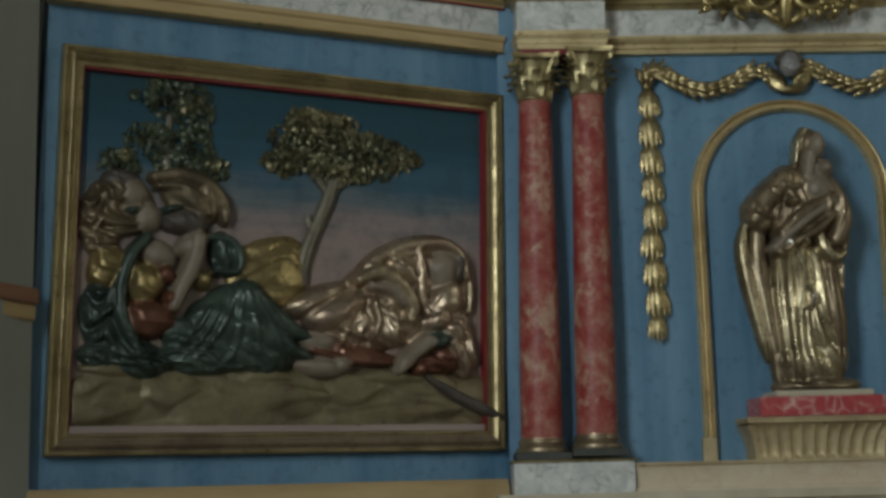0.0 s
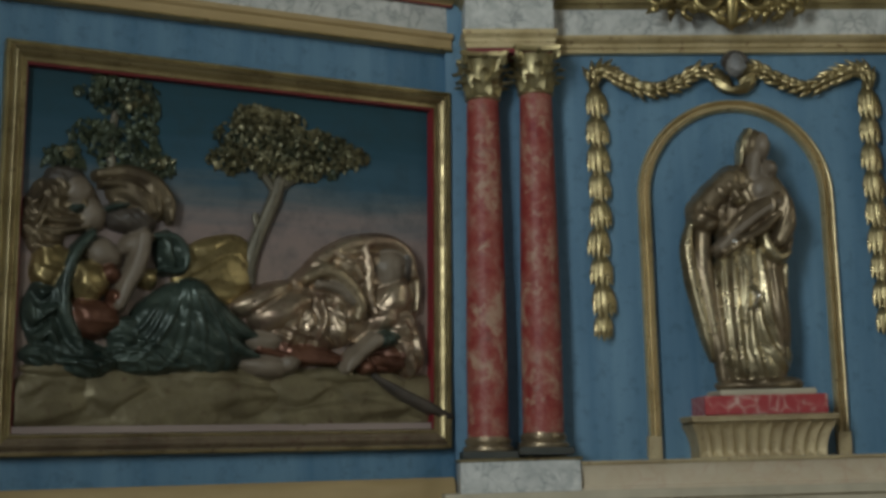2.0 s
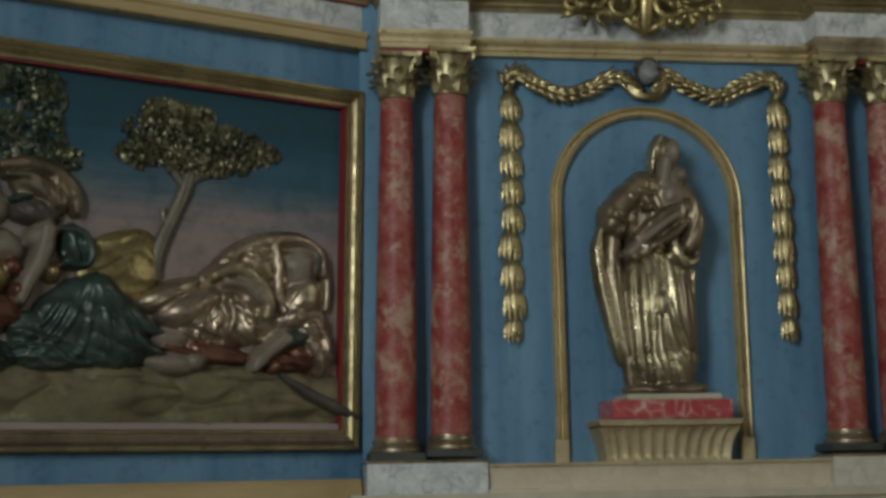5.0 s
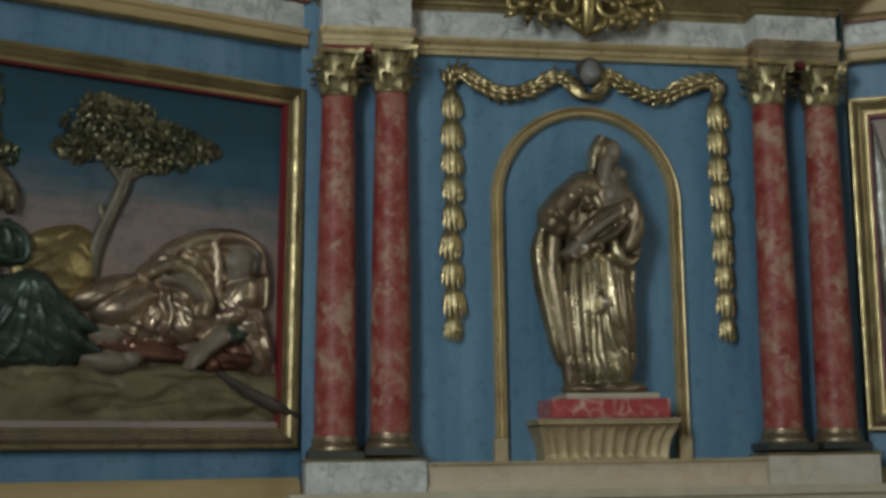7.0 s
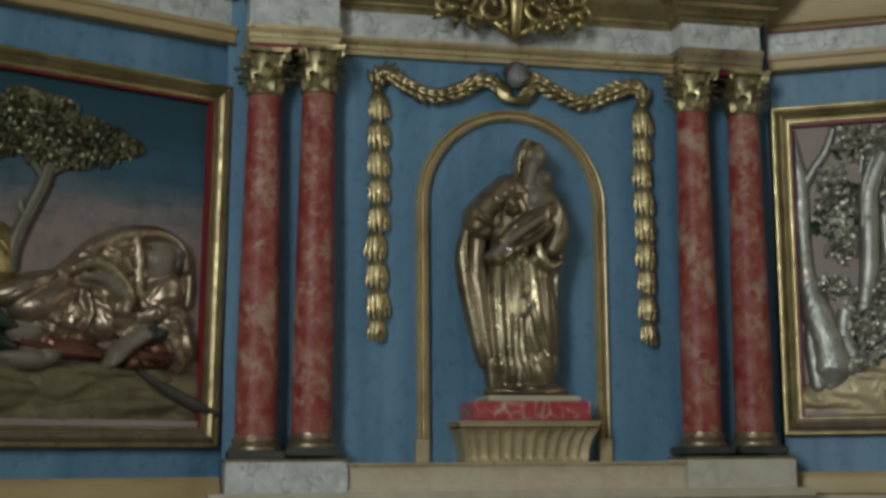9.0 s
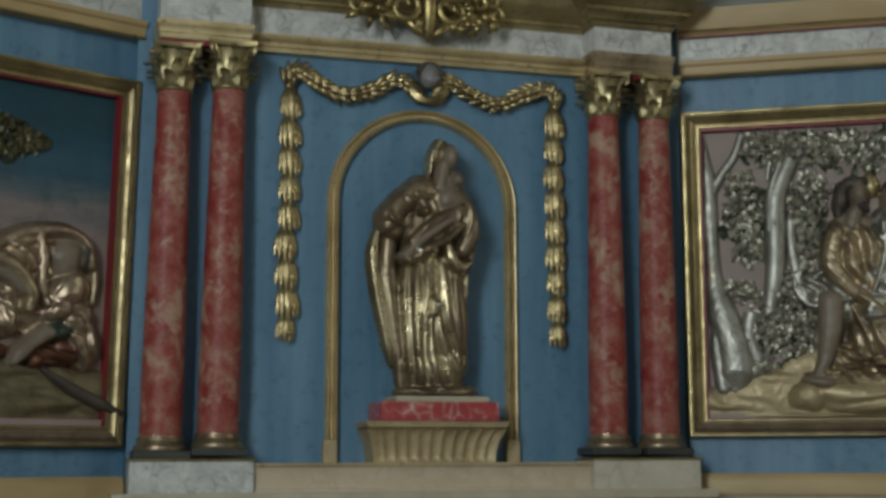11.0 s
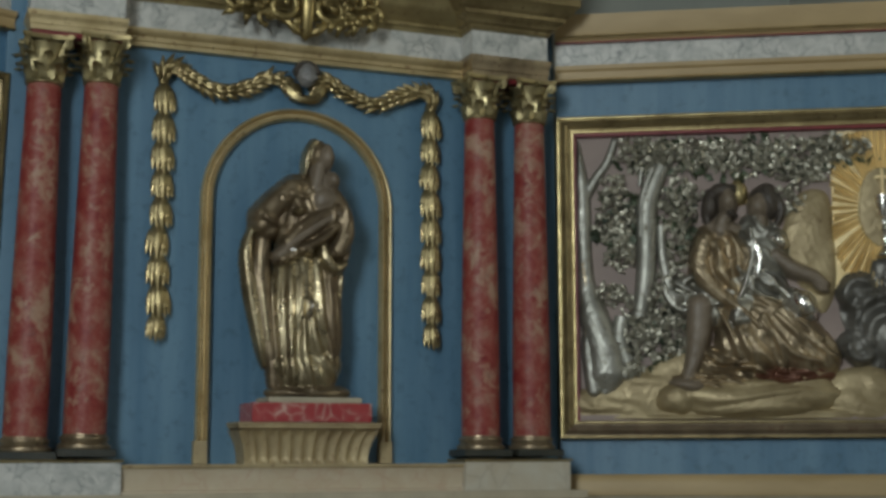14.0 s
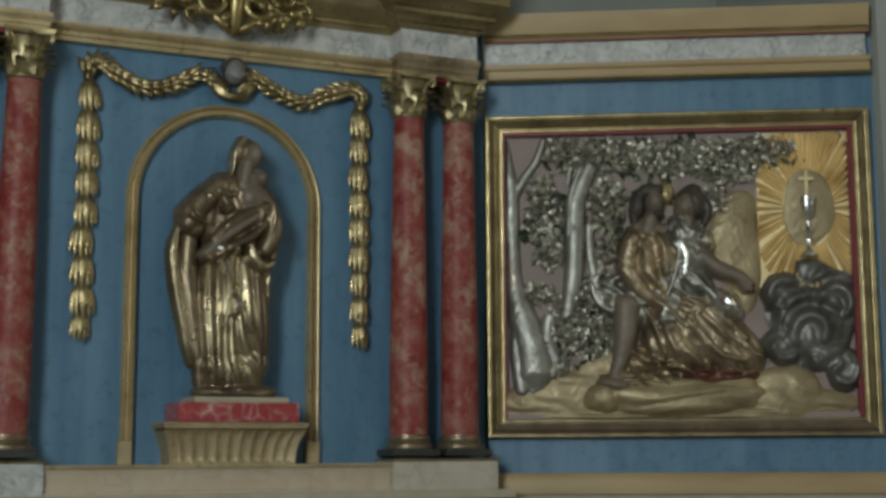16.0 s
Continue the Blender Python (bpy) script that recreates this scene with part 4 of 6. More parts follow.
fold(bm, [(-1.269, -0.03, 2.365), (-1.186, -0.03, 2.239), (-1.136, -0.03, 2.128)], [0.009, 0.014, 0.009])
fold(bm, [(-1.463, -0.03, 2.327), (-1.526, -0.03, 2.231), (-1.604, -0.03, 2.152), (-1.711, -0.03, 2.089)], [0.009, 0.014, 0.014, 0.009])
fold(bm, [(-1.415, -0.03, 2.360), (-1.494, -0.03, 2.201), (-1.588, -0.03, 2.106)], [0.007, 0.011, 0.007])
fold(bm, [(-1.971, -0.03, 2.342), (-1.932, -0.03, 2.222), (-1.952, -0.03, 2.101)], [0.008, 0.012, 0.008])
fold(bm, [(-1.882, -0.03, 2.345), (-1.909, -0.03, 2.222), (-1.862, -0.03, 2.102)], [0.008, 0.012, 0.008])
fold(bm, [(-1.818, -0.03, 2.164), (-1.757, -0.03, 2.104), (-1.695, -0.03, 2.043)], [0.008, 0.012, 0.008])
fold(bm, [(-1.726, -0.03, 2.058), (-1.572, -0.03, 2.106), (-1.382, -0.03, 2.070)], [0.009, 0.014, 0.009])
fold(bm, [(-1.634, -0.03, 2.044), (-1.445, -0.03, 2.054), (-1.252, -0.03, 2.079)], [0.008, 0.012, 0.008])
fold(bm, [(-1.994, -0.03, 2.402), (-1.977, -0.03, 2.281), (-1.990, -0.03, 2.160)], [0.007, 0.011, 0.007])
fold(bm, [(-1.219, -0.03, 2.335), (-1.136, -0.03, 2.241), (-1.052, -0.03, 2.194)], [0.008, 0.013, 0.008])
fold(bm, [(-1.804, -0.03, 2.194), (-1.681, -0.03, 2.151), (-1.573, -0.03, 2.184)], [0.008, 0.012, 0.008])
fold(bm, [(-1.857, -0.03, 2.208), (-1.817, -0.03, 2.103), (-1.741, -0.03, 2.051)], [0.008, 0.012, 0.008])
part("reclining_figure", bm.mesh(), [DARK_BRONZE, FLESH, HAIR, GREEN_GLAZE, RED_GLAZE, RELIEF_GOLD], left_relief, "carved draped figures in brown gold and green glaze", angle=80)

bm = Carving(clip=LEFT_CLIP)
blob(bm, -0.516, 2.392, 0.344, 0.217, 0.05, 0, 0, folds=0.06, waves=7, fdir=110)
blob(bm, -0.962, 2.381, 0.162, 0.063, 0.085, -24, 0, folds=0.02, waves=3, fdir=90)
blob(bm, -0.870, 2.324, 0.172, 0.084, 0.11, -26, 0, folds=0.02, waves=3, fdir=90)
blob(bm, -0.806, 2.259, 0.169, 0.097, 0.08, -5, 0, folds=0.1, waves=6, fdir=10)
blob(bm, -0.663, 2.280, 0.153, 0.133, 0.085, 10, 0, folds=0.14, waves=6, fdir=25)
blob(bm, -0.533, 2.555, 0.216, 0.118, 0.075, -20, 0, folds=0.09, waves=5, fdir=100)
limb(bm, [(-0.766, -0.05, 2.473), (-0.670, -0.05, 2.513), (-0.574, -0.05, 2.462), (-0.507, -0.05, 2.365), (-0.518, -0.05, 2.302)], [0.032, 0.046, 0.050, 0.046, 0.032], 4, 5, 0.8)
limb(bm, [(-0.709, -0.055, 2.448), (-0.622, -0.055, 2.434), (-0.546, -0.055, 2.373)], [0.025, 0.032, 0.025], 4, 1, 0.8)
limb(bm, [(-0.781, -0.02, 2.472), (-0.669, -0.02, 2.576), (-0.512, -0.02, 2.647), (-0.352, -0.02, 2.664), (-0.252, -0.02, 2.614), (-0.217, -0.02, 2.513)], [0.025, 0.039, 0.046, 0.046, 0.039, 0.027], 4, 0, 0.8)
limb(bm, [(-0.472, -0.04, 2.640), (-0.454, -0.04, 2.540), (-0.456, -0.04, 2.430), (-0.429, -0.04, 2.322)], [0.026, 0.033, 0.031, 0.022], 4, 0, 0.8)
limb(bm, [(-0.610, -0.045, 2.587), (-0.543, -0.045, 2.554), (-0.495, -0.045, 2.484)], [0.025, 0.033, 0.022], 4, 0, 0.8)
blob(bm, -0.334, 2.541, 0.093, 0.111, 0.1, 12, 1)
blob(bm, -0.253, 2.567, 0.045, 0.093, 0.085, 0, 2, folds=0.05, waves=5, fdir=20)
limb(bm, [(-0.212, 0, 2.569), (-0.190, 0, 2.458), (-0.197, 0, 2.347)], [0.019, 0.022, 0.015], 4, 5, 0.8)
blob(bm, -0.317, 2.399, 0.117, 0.095, 0.11, -30, 0, folds=0.03, waves=3, fdir=60)
blob(bm, -0.359, 2.315, 0.096, 0.076, 0.1, -35, 0, folds=0.05, waves=3, fdir=50)
blob(bm, -0.392, 2.197, 0.109, 0.047, 0.12, -12, 3, folds=0.1, waves=6, fdir=20)
limb(bm, [(-0.431, -0.06, 2.196), (-0.501, -0.06, 2.141), (-0.550, -0.06, 2.096), (-0.576, -0.06, 2.060)], [0.047, 0.040, 0.043, 0.025], 4, 1, 0.8)
blob(bm, -0.473, 2.073, 0.047, 0.043, 0.11, 0, 4)
blob(bm, -0.769, 2.133, 0.207, 0.049, 0.065, 6, 4, folds=0.1, waves=6, fdir=40)
blob(bm, -0.364, 2.107, 0.169, 0.068, 0.075, -8, 4, folds=0.14, waves=6, fdir=60)
blob(bm, -0.252, 2.163, 0.097, 0.136, 0.085, -8, 0, folds=0.16, waves=5, fdir=40)
blob(bm, -0.270, 2.272, 0.081, 0.091, 0.09, -10, 0, folds=0.1, waves=3, fdir=50)
blob(bm, -0.964, 2.186, 0.101, 0.052, 0.07, 5, 1)
blob(bm, -0.946, 2.073, 0.128, 0.055, 0.085, 4, 1)
blob(bm, -0.845, 2.087, 0.056, 0.049, 0.09, 0, 1)
limb(bm, [(-0.991, -0.02, 2.147), (-0.881, -0.02, 2.126), (-0.751, -0.02, 2.102), (-0.618, -0.02, 2.095)], [0.017, 0.021, 0.021, 0.014], 4, 4, 0.8)
fold(bm, [(-0.757, -0.03, 2.384), (-0.749, -0.03, 2.278), (-0.778, -0.03, 2.172)], [0.009, 0.014, 0.009])
fold(bm, [(-0.700, -0.03, 2.386), (-0.692, -0.03, 2.280), (-0.712, -0.03, 2.164)], [0.009, 0.014, 0.009])
fold(bm, [(-0.652, -0.03, 2.388), (-0.625, -0.03, 2.281), (-0.597, -0.03, 2.193)], [0.009, 0.014, 0.009])
fold(bm, [(-0.709, -0.03, 2.386), (-0.595, -0.03, 2.300), (-0.499, -0.03, 2.266)], [0.009, 0.014, 0.009])
fold(bm, [(-0.805, -0.03, 2.312), (-0.834, -0.03, 2.223), (-0.872, -0.03, 2.153)], [0.009, 0.014, 0.009])
fold(bm, [(-0.604, -0.03, 2.389), (-0.547, -0.03, 2.301), (-0.459, -0.03, 2.285)], [0.008, 0.013, 0.008])
fold(bm, [(-0.356, -0.03, 2.452), (-0.418, -0.03, 2.341), (-0.440, -0.03, 2.250)], [0.008, 0.013, 0.008])
fold(bm, [(-0.280, -0.03, 2.272), (-0.232, -0.03, 2.182), (-0.203, -0.03, 2.091)], [0.009, 0.015, 0.009])
fold(bm, [(-0.321, -0.03, 2.234), (-0.283, -0.03, 2.144), (-0.295, -0.03, 2.072)], [0.008, 0.013, 0.008])
fold(bm, [(-0.746, -0.03, 2.545), (-0.630, -0.03, 2.550), (-0.532, -0.03, 2.609)], [0.008, 0.013, 0.008])
fold(bm, [(-0.708, -0.03, 2.511), (-0.572, -0.03, 2.553), (-0.494, -0.03, 2.556)], [0.007, 0.011, 0.007])
fold(bm, [(-1.045, -0.03, 2.323), (-0.953, -0.03, 2.378), (-0.841, -0.03, 2.417)], [0.007, 0.010, 0.007])
limb(bm, [(-0.425, -0.01, 2.035), (-0.287, -0.01, 1.955), (-0.148, -0.01, 1.892), (-0.005, -0.01, 1.833)], [0.018, 0.034, 0.036, 0.018], 4, 2, 0.8)
part("sleeping_figure", bm.mesh(), [ROSE_GOLD, FLESH, HAIR, GREEN_GLAZE, RED_GLAZE, BRONZE_GOLD], left_relief, "carved sleeping figure in rose gold drapery", angle=80)

bm = Carving(clip=RIGHT_CLIP)
blob(bm, 0.955, 1.871, 0.957, 0.174, 0.03, 0, 0, folds=0.08, waves=5, fdir=20)
blob(bm, 0.402, 1.920, 0.323, 0.182, 0.045, -12, 0, folds=0.06, waves=4, fdir=60)
blob(bm, 0.639, 2.020, 0.264, 0.176, 0.035, -15, 0)
blob(bm, 0.166, 1.907, 0.148, 0.103, 0.04, 0, 0, folds=0.06, waves=3, fdir=40)
blob(bm, 1.548, 1.938, 0.201, 0.174, 0.05, 15, 0, folds=0.04, waves=3, fdir=90)
blob(bm, 0.955, 1.848, 0.869, 0.064, 0.06, 0, 0, folds=0.06, waves=6, fdir=90)
part("ground", bm.mesh(), [GROUND_GILT, GOLD], right_relief, "gilded hilly ground", angle=80)

bm = Carving(clip=RIGHT_CLIP)
blob(bm, 0.987, 1.950, 0.458, 0.118, 0.125, 0, 0, folds=0.05, waves=5, fdir=80)
blob(bm, 1.248, 1.985, 0.173, 0.122, 0.1, 10, 0, folds=0.04, waves=3, fdir=90)
blob(bm, 0.608, 1.947, 0.117, 0.094, 0.105, 0, 0)
part("rock", bm.mesh(), [GROUND_GILT], right_relief, "gilded rounded rock under the kneeling figure", angle=80)

bm = Carving(clip=RIGHT_CLIP)
limb(bm, [(0.104, 0.03, 3.313), (0.117, 0.03, 3.204), (0.137, 0.03, 3.065), (0.138, 0.03, 2.897), (0.142, 0.03, 2.744), (0.151, 0.03, 2.562), (0.188, 0.03, 2.381), (0.239, 0.03, 2.202), (0.252, 0.03, 2.083), (0.241, 0.03, 1.995)], [0.024, 0.034, 0.039, 0.045, 0.039, 0.045, 0.077, 0.094, 0.1, 0.036], 4, 0, 0.8)
limb(bm, [(0.313, 0.03, 3.323), (0.275, 0.03, 3.216), (0.213, 0.03, 3.125), (0.158, 0.03, 3.034)], [0.021, 0.024, 0.027, 0.03], 4, 0, 0.8)
limb(bm, [(0.158, 0.01, 2.382), (0.155, 0.01, 2.203), (0.182, 0.01, 1.995)], [0.024, 0.036, 0.042], 4, 0, 0.8)
limb(bm, [(0.189, 0.005, 2.441), (0.275, 0.005, 2.261), (0.346, 0.005, 2.067)], [0.017, 0.024, 0.026], 4, 0, 0.8)
limb(bm, [(0.132, 0.0, 2.653), (0.173, 0.0, 2.382), (0.243, 0.0, 2.083)], [0.015, 0.021, 0.023], 4, 1, 0.8)
part("bare_tree", bm.mesh(), [BARK_SILVER, BRONZE_GOLD], right_relief, "silvered bare tree trunk with forked branch", angle=80)

bm = bmesh.new()
ribbon(bm, [(0.561, 0.02, 3.178), (0.513, 0.02, 3.072), (0.475, 0.02, 2.951), (0.471, 0.02, 2.768), (0.458, 0.02, 2.557), (0.425, 0.02, 2.378)], [0.042, 0.051, 0.057, 0.054, 0.051, 0.042], 4, 0, 0.8)
ribbon(bm, [(0.509, 0.0, 3.164), (0.458, 0.0, 3.012), (0.442, 0.0, 2.799)], [0.015, 0.021, 0.021], 4, 0, 0.8)
ribbon(bm, [(0.456, 0.02, 3.196), (0.441, 0.02, 3.074)], [0.012, 0.012], 4, 0, 0.8)
ribbon(bm, [(0.548, 0.02, 2.858), (0.551, 0.02, 2.706), (0.577, 0.02, 2.555), (0.604, 0.02, 2.42)], [0.021, 0.026, 0.033, 0.029], 4, 0, 0.8)
ribbon(bm, [(0.336, 0.03, 2.379), (0.32, 0.03, 2.26), (0.362, 0.03, 2.141)], [0.042, 0.047, 0.041], 4, 0, 0.8)
leaves(bm, 0.457, 3.243, 0.165, 0.099, 165, 1, 0.025, 0.055, 0.045)
leaves(bm, 0.697, 3.237, 0.209, 0.099, 195, 1, 0.025, 0.055, 0.045)
leaves(bm, 0.965, 3.221, 0.223, 0.104, 210, 1, 0.025, 0.055, 0.045)
leaves(bm, 1.232, 3.208, 0.221, 0.110, 210, 1, 0.025, 0.055, 0.045)
leaves(bm, 1.440, 3.249, 0.147, 0.073, 105, 1, 0.025, 0.055, 0.045)
leaves(bm, 1.572, 3.255, 0.082, 0.042, 33, 1, 0.025, 0.055, 0.045)
leaves(bm, 1.347, 3.129, 0.103, 0.061, 60, 1, 0.025, 0.055, 0.045)
leaves(bm, 0.303, 3.046, 0.078, 0.092, 67, 1, 0.025, 0.055, 0.045)
leaves(bm, 0.315, 2.878, 0.120, 0.128, 165, 1, 0.025, 0.055, 0.045)
leaves(bm, 0.342, 2.710, 0.084, 0.091, 75, 1, 0.025, 0.055, 0.045)
leaves(bm, 0.646, 2.977, 0.119, 0.137, 135, 1, 0.025, 0.055, 0.045)
leaves(bm, 0.626, 2.765, 0.089, 0.136, 90, 1, 0.025, 0.055, 0.045)
leaves(bm, 0.592, 2.555, 0.071, 0.120, 60, 1, 0.025, 0.055, 0.045)
leaves(bm, 0.279, 2.500, 0.089, 0.066, 60, 1, 0.025, 0.055, 0.045)
leaves(bm, 0.500, 2.422, 0.148, 0.149, 180, 1, 0.025, 0.055, 0.045)
leaves(bm, 0.556, 2.272, 0.162, 0.119, 150, 1, 0.025, 0.055, 0.045)
leaves(bm, 0.393, 2.230, 0.118, 0.133, 120, 1, 0.025, 0.055, 0.045)
leaves(bm, 0.376, 2.096, 0.074, 0.065, 36, 1, 0.025, 0.055, 0.045)
leaves(bm, 1.225, 3.010, 0.088, 0.106, 54, 1, 0.025, 0.055, 0.045)
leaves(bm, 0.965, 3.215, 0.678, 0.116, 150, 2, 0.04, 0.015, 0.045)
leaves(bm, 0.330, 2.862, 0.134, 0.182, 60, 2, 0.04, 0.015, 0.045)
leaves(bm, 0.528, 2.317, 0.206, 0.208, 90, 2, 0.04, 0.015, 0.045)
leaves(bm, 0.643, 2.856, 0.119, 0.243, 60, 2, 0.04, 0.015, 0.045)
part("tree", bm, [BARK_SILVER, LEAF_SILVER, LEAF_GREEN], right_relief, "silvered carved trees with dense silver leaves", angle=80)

bm = Carving(clip=RIGHT_CLIP)
blob(bm, 0.954, 3.024, 0.050, 0.072, 0.035, 0, 4)
blob(bm, 0.805, 2.956, 0.043, 0.092, 0.075, 4, 2, folds=0.05, waves=6, fdir=10)
blob(bm, 0.870, 3.034, 0.080, 0.044, 0.085, -8, 2, folds=0.05, waves=7, fdir=50)
limb(bm, [(0.821, 0, 3.005), (0.787, 0, 2.940), (0.790, 0, 2.867)], [0.026, 0.030, 0.020], 4, 2, 0.8)
blob(bm, 0.895, 2.974, 0.050, 0.075, 0.115, -4, 1)
blob(bm, 0.906, 2.902, 0.038, 0.028, 0.118, -10, 2)
limb(bm, [(0.874, -0.03, 2.881), (0.853, -0.03, 2.817)], [0.042, 0.049], 4, 1, 0.8)
blob(bm, 1.087, 2.971, 0.084, 0.098, 0.09, 0, 2, folds=0.04, waves=8, fdir=40)
blob(bm, 1.049, 2.943, 0.055, 0.082, 0.11, 4, 1)
limb(bm, [(1.150, 0, 2.997), (1.171, 0, 2.922), (1.145, 0, 2.848)], [0.023, 0.026, 0.017], 4, 2, 0.8)
limb(bm, [(1.060, -0.02, 2.868), (1.052, -0.02, 2.803)], [0.041, 0.049], 4, 1, 0.8)
blob(bm, 0.865, 2.806, 0.130, 0.078, 0.07, 0, 1)
blob(bm, 1.305, 2.782, 0.129, 0.264, 0.035, 6, 6, folds=0.006, waves=16, fdir=70)
blob(bm, 1.359, 2.662, 0.088, 0.269, 0.03, 0, 6, folds=0.006, waves=14, fdir=70)
blob(bm, 0.875, 2.655, 0.183, 0.225, 0.11, -10, 0, folds=0.12, waves=6, fdir=15, curve=0.5)
blob(bm, 1.054, 2.727, 0.147, 0.180, 0.1, -15, 3, folds=0.14, waves=5, fdir=60)
blob(bm, 1.129, 2.771, 0.077, 0.060, 0.13, 35, 3)
blob(bm, 1.019, 2.548, 0.191, 0.120, 0.11, 20, 3, folds=0.16, waves=6, fdir=60)
limb(bm, [(1.126, -0.05, 2.681), (1.212, -0.05, 2.61), (1.312, -0.05, 2.567), (1.369, -0.05, 2.527)], [0.041, 0.046, 0.041, 0.029], 4, 1, 0.8)
limb(bm, [(1.312, -0.05, 2.558), (1.348, -0.05, 2.507), (1.382, -0.05, 2.497)], [0.026, 0.023, 0.015], 4, 1, 0.8)
limb(bm, [(0.769, -0.06, 2.763), (0.742, -0.06, 2.628), (0.798, -0.06, 2.522), (0.899, -0.06, 2.431), (0.985, -0.06, 2.37)], [0.059, 0.062, 0.053, 0.046, 0.035], 4, 0, 0.8, folds=0.06, waves=5)
blob(bm, 0.796, 2.432, 0.191, 0.119, 0.08, -10, 3, folds=0.14, waves=5, fdir=30)
blob(bm, 0.650, 2.494, 0.106, 0.107, 0.06, 20, 3, folds=0.2, waves=4, fdir=40)
limb(bm, [(0.736, -0.03, 2.418), (0.727, -0.03, 2.285), (0.701, -0.03, 2.152), (0.669, -0.03, 2.064)], [0.077, 0.071, 0.049, 0.041], 4, 1, 0.8)
blob(bm, 0.668, 2.014, 0.105, 0.041, 0.13, 12, 1)
blob(bm, 1.099, 2.280, 0.326, 0.200, 0.125, 26, 0, folds=0.07, waves=7, fdir=40, curve=0.6)
blob(bm, 0.995, 2.222, 0.204, 0.147, 0.14, 30, 0, folds=0.05, waves=3, fdir=45)
blob(bm, 1.255, 2.189, 0.203, 0.153, 0.11, 20, 0, folds=0.12, waves=6, fdir=60)
blob(bm, 0.934, 2.134, 0.233, 0.106, 0.09, 0, 0, folds=0.2, waves=8, fdir=60)
blob(bm, 0.844, 2.033, 0.262, 0.059, 0.1, 4, 0, folds=0.2, waves=9, fdir=80)
blob(bm, 1.178, 2.050, 0.232, 0.064, 0.1, -4, 5, folds=0.15, waves=6, fdir=80)
blob(bm, 1.234, 2.411, 0.111, 0.095, 0.125, 40, 3, folds=0.08, waves=3, fdir=60)
blob(bm, 0.941, 2.371, 0.088, 0.148, 0.13, 30, 3, folds=0.1, waves=3, fdir=60)
limb(bm, [(1.015, -0.06, 2.414), (1.117, -0.06, 2.383), (1.246, -0.06, 2.337), (1.344, -0.06, 2.247)], [0.029, 0.034, 0.032, 0.023], 4, 0, 0.8)
limb(bm, [(1.15, -0.07, 2.501), (1.22, -0.07, 2.426), (1.29, -0.07, 2.351)], [0.02, 0.032, 0.023], 4, 3, 0.8)
fold(bm, [(0.919, -0.075, 2.639), (0.988, -0.075, 2.489), (1.118, -0.075, 2.427)], [0.015, 0.024, 0.015])
fold(bm, [(0.981, -0.075, 2.759), (1.006, -0.075, 2.608), (1.092, -0.075, 2.517)], [0.015, 0.024, 0.014])
fold(bm, [(1.042, -0.075, 2.339), (1.126, -0.075, 2.22), (1.15, -0.075, 2.073)], [0.015, 0.023, 0.015])
fold(bm, [(1.116, -0.075, 2.368), (1.243, -0.075, 2.248), (1.339, -0.075, 2.1)], [0.015, 0.023, 0.014])
fold(bm, [(1.203, -0.075, 2.352), (1.315, -0.075, 2.247), (1.397, -0.075, 2.114)], [0.014, 0.023, 0.015])
fold(bm, [(0.911, -0.075, 2.341), (0.993, -0.075, 2.163), (1.077, -0.075, 2.059)], [0.014, 0.023, 0.015])
fold(bm, [(0.836, -0.075, 2.283), (0.876, -0.075, 2.135), (0.989, -0.075, 2.031)], [0.014, 0.023, 0.015])
fold(bm, [(0.773, -0.075, 2.136), (0.873, -0.075, 2.047), (1.017, -0.075, 2.002)], [0.015, 0.024, 0.015])
fold(bm, [(0.834, -0.075, 2.761), (0.86, -0.075, 2.64), (0.886, -0.075, 2.52)], [0.015, 0.024, 0.015])
fold(bm, [(0.908, -0.075, 2.79), (0.927, -0.075, 2.699), (0.941, -0.075, 2.579)], [0.015, 0.023, 0.015])
fold(bm, [(0.967, -0.075, 2.281), (1.079, -0.075, 2.133), (1.221, -0.075, 2.043)], [0.015, 0.024, 0.015])
fold(bm, [(0.727, -0.075, 2.019), (0.872, -0.075, 1.988), (1.046, -0.075, 2.001)], [0.014, 0.023, 0.015])
# brighter silver patches stand in for highlights on the silver drapery
blob(bm, 1.254, 2.424, 0.065, 0.106, 0.16, -35, 7)
blob(bm, 1.142, 2.754, 0.065, 0.045, 0.145, 30, 7, folds=0.06, waves=3, fdir=60)
limb(bm, [(1.020, -0.085, 2.757), (1.045, -0.085, 2.663), (1.033, -0.085, 2.571)], [0.022, 0.028, 0.019], 4, 7, 0.8)
limb(bm, [(0.554, -0.02, 2.546), (0.580, -0.02, 2.457), (0.655, -0.02, 2.404), (0.752, -0.02, 2.454)], [0.018, 0.023, 0.023, 0.015], 4, 3, 0.8)
limb(bm, [(0.642, -0.03, 2.536), (0.699, -0.03, 2.576), (0.754, -0.03, 2.551)], [0.015, 0.019, 0.013], 4, 3, 0.8)
limb(bm, [(1.000, -0.09, 2.822), (1.009, -0.09, 2.692), (0.979, -0.09, 2.563), (0.942, -0.09, 2.467)], [0.015, 0.021, 0.021, 0.015], 4, 3, 0.8)
limb(bm, [(0.830, -0.1, 2.405), (0.889, -0.1, 2.276), (0.933, -0.1, 2.148)], [0.013, 0.019, 0.013], 4, 0, 0.8)
limb(bm, [(0.870, -0.11, 2.452), (0.956, -0.11, 2.387), (1.032, -0.11, 2.306)], [0.014, 0.022, 0.016], 4, 0, 0.8)
limb(bm, [(1.054, -0.1, 2.368), (1.123, -0.1, 2.257), (1.209, -0.1, 2.165), (1.333, -0.1, 2.127)], [0.016, 0.026, 0.026, 0.015], 4, 0, 0.8)
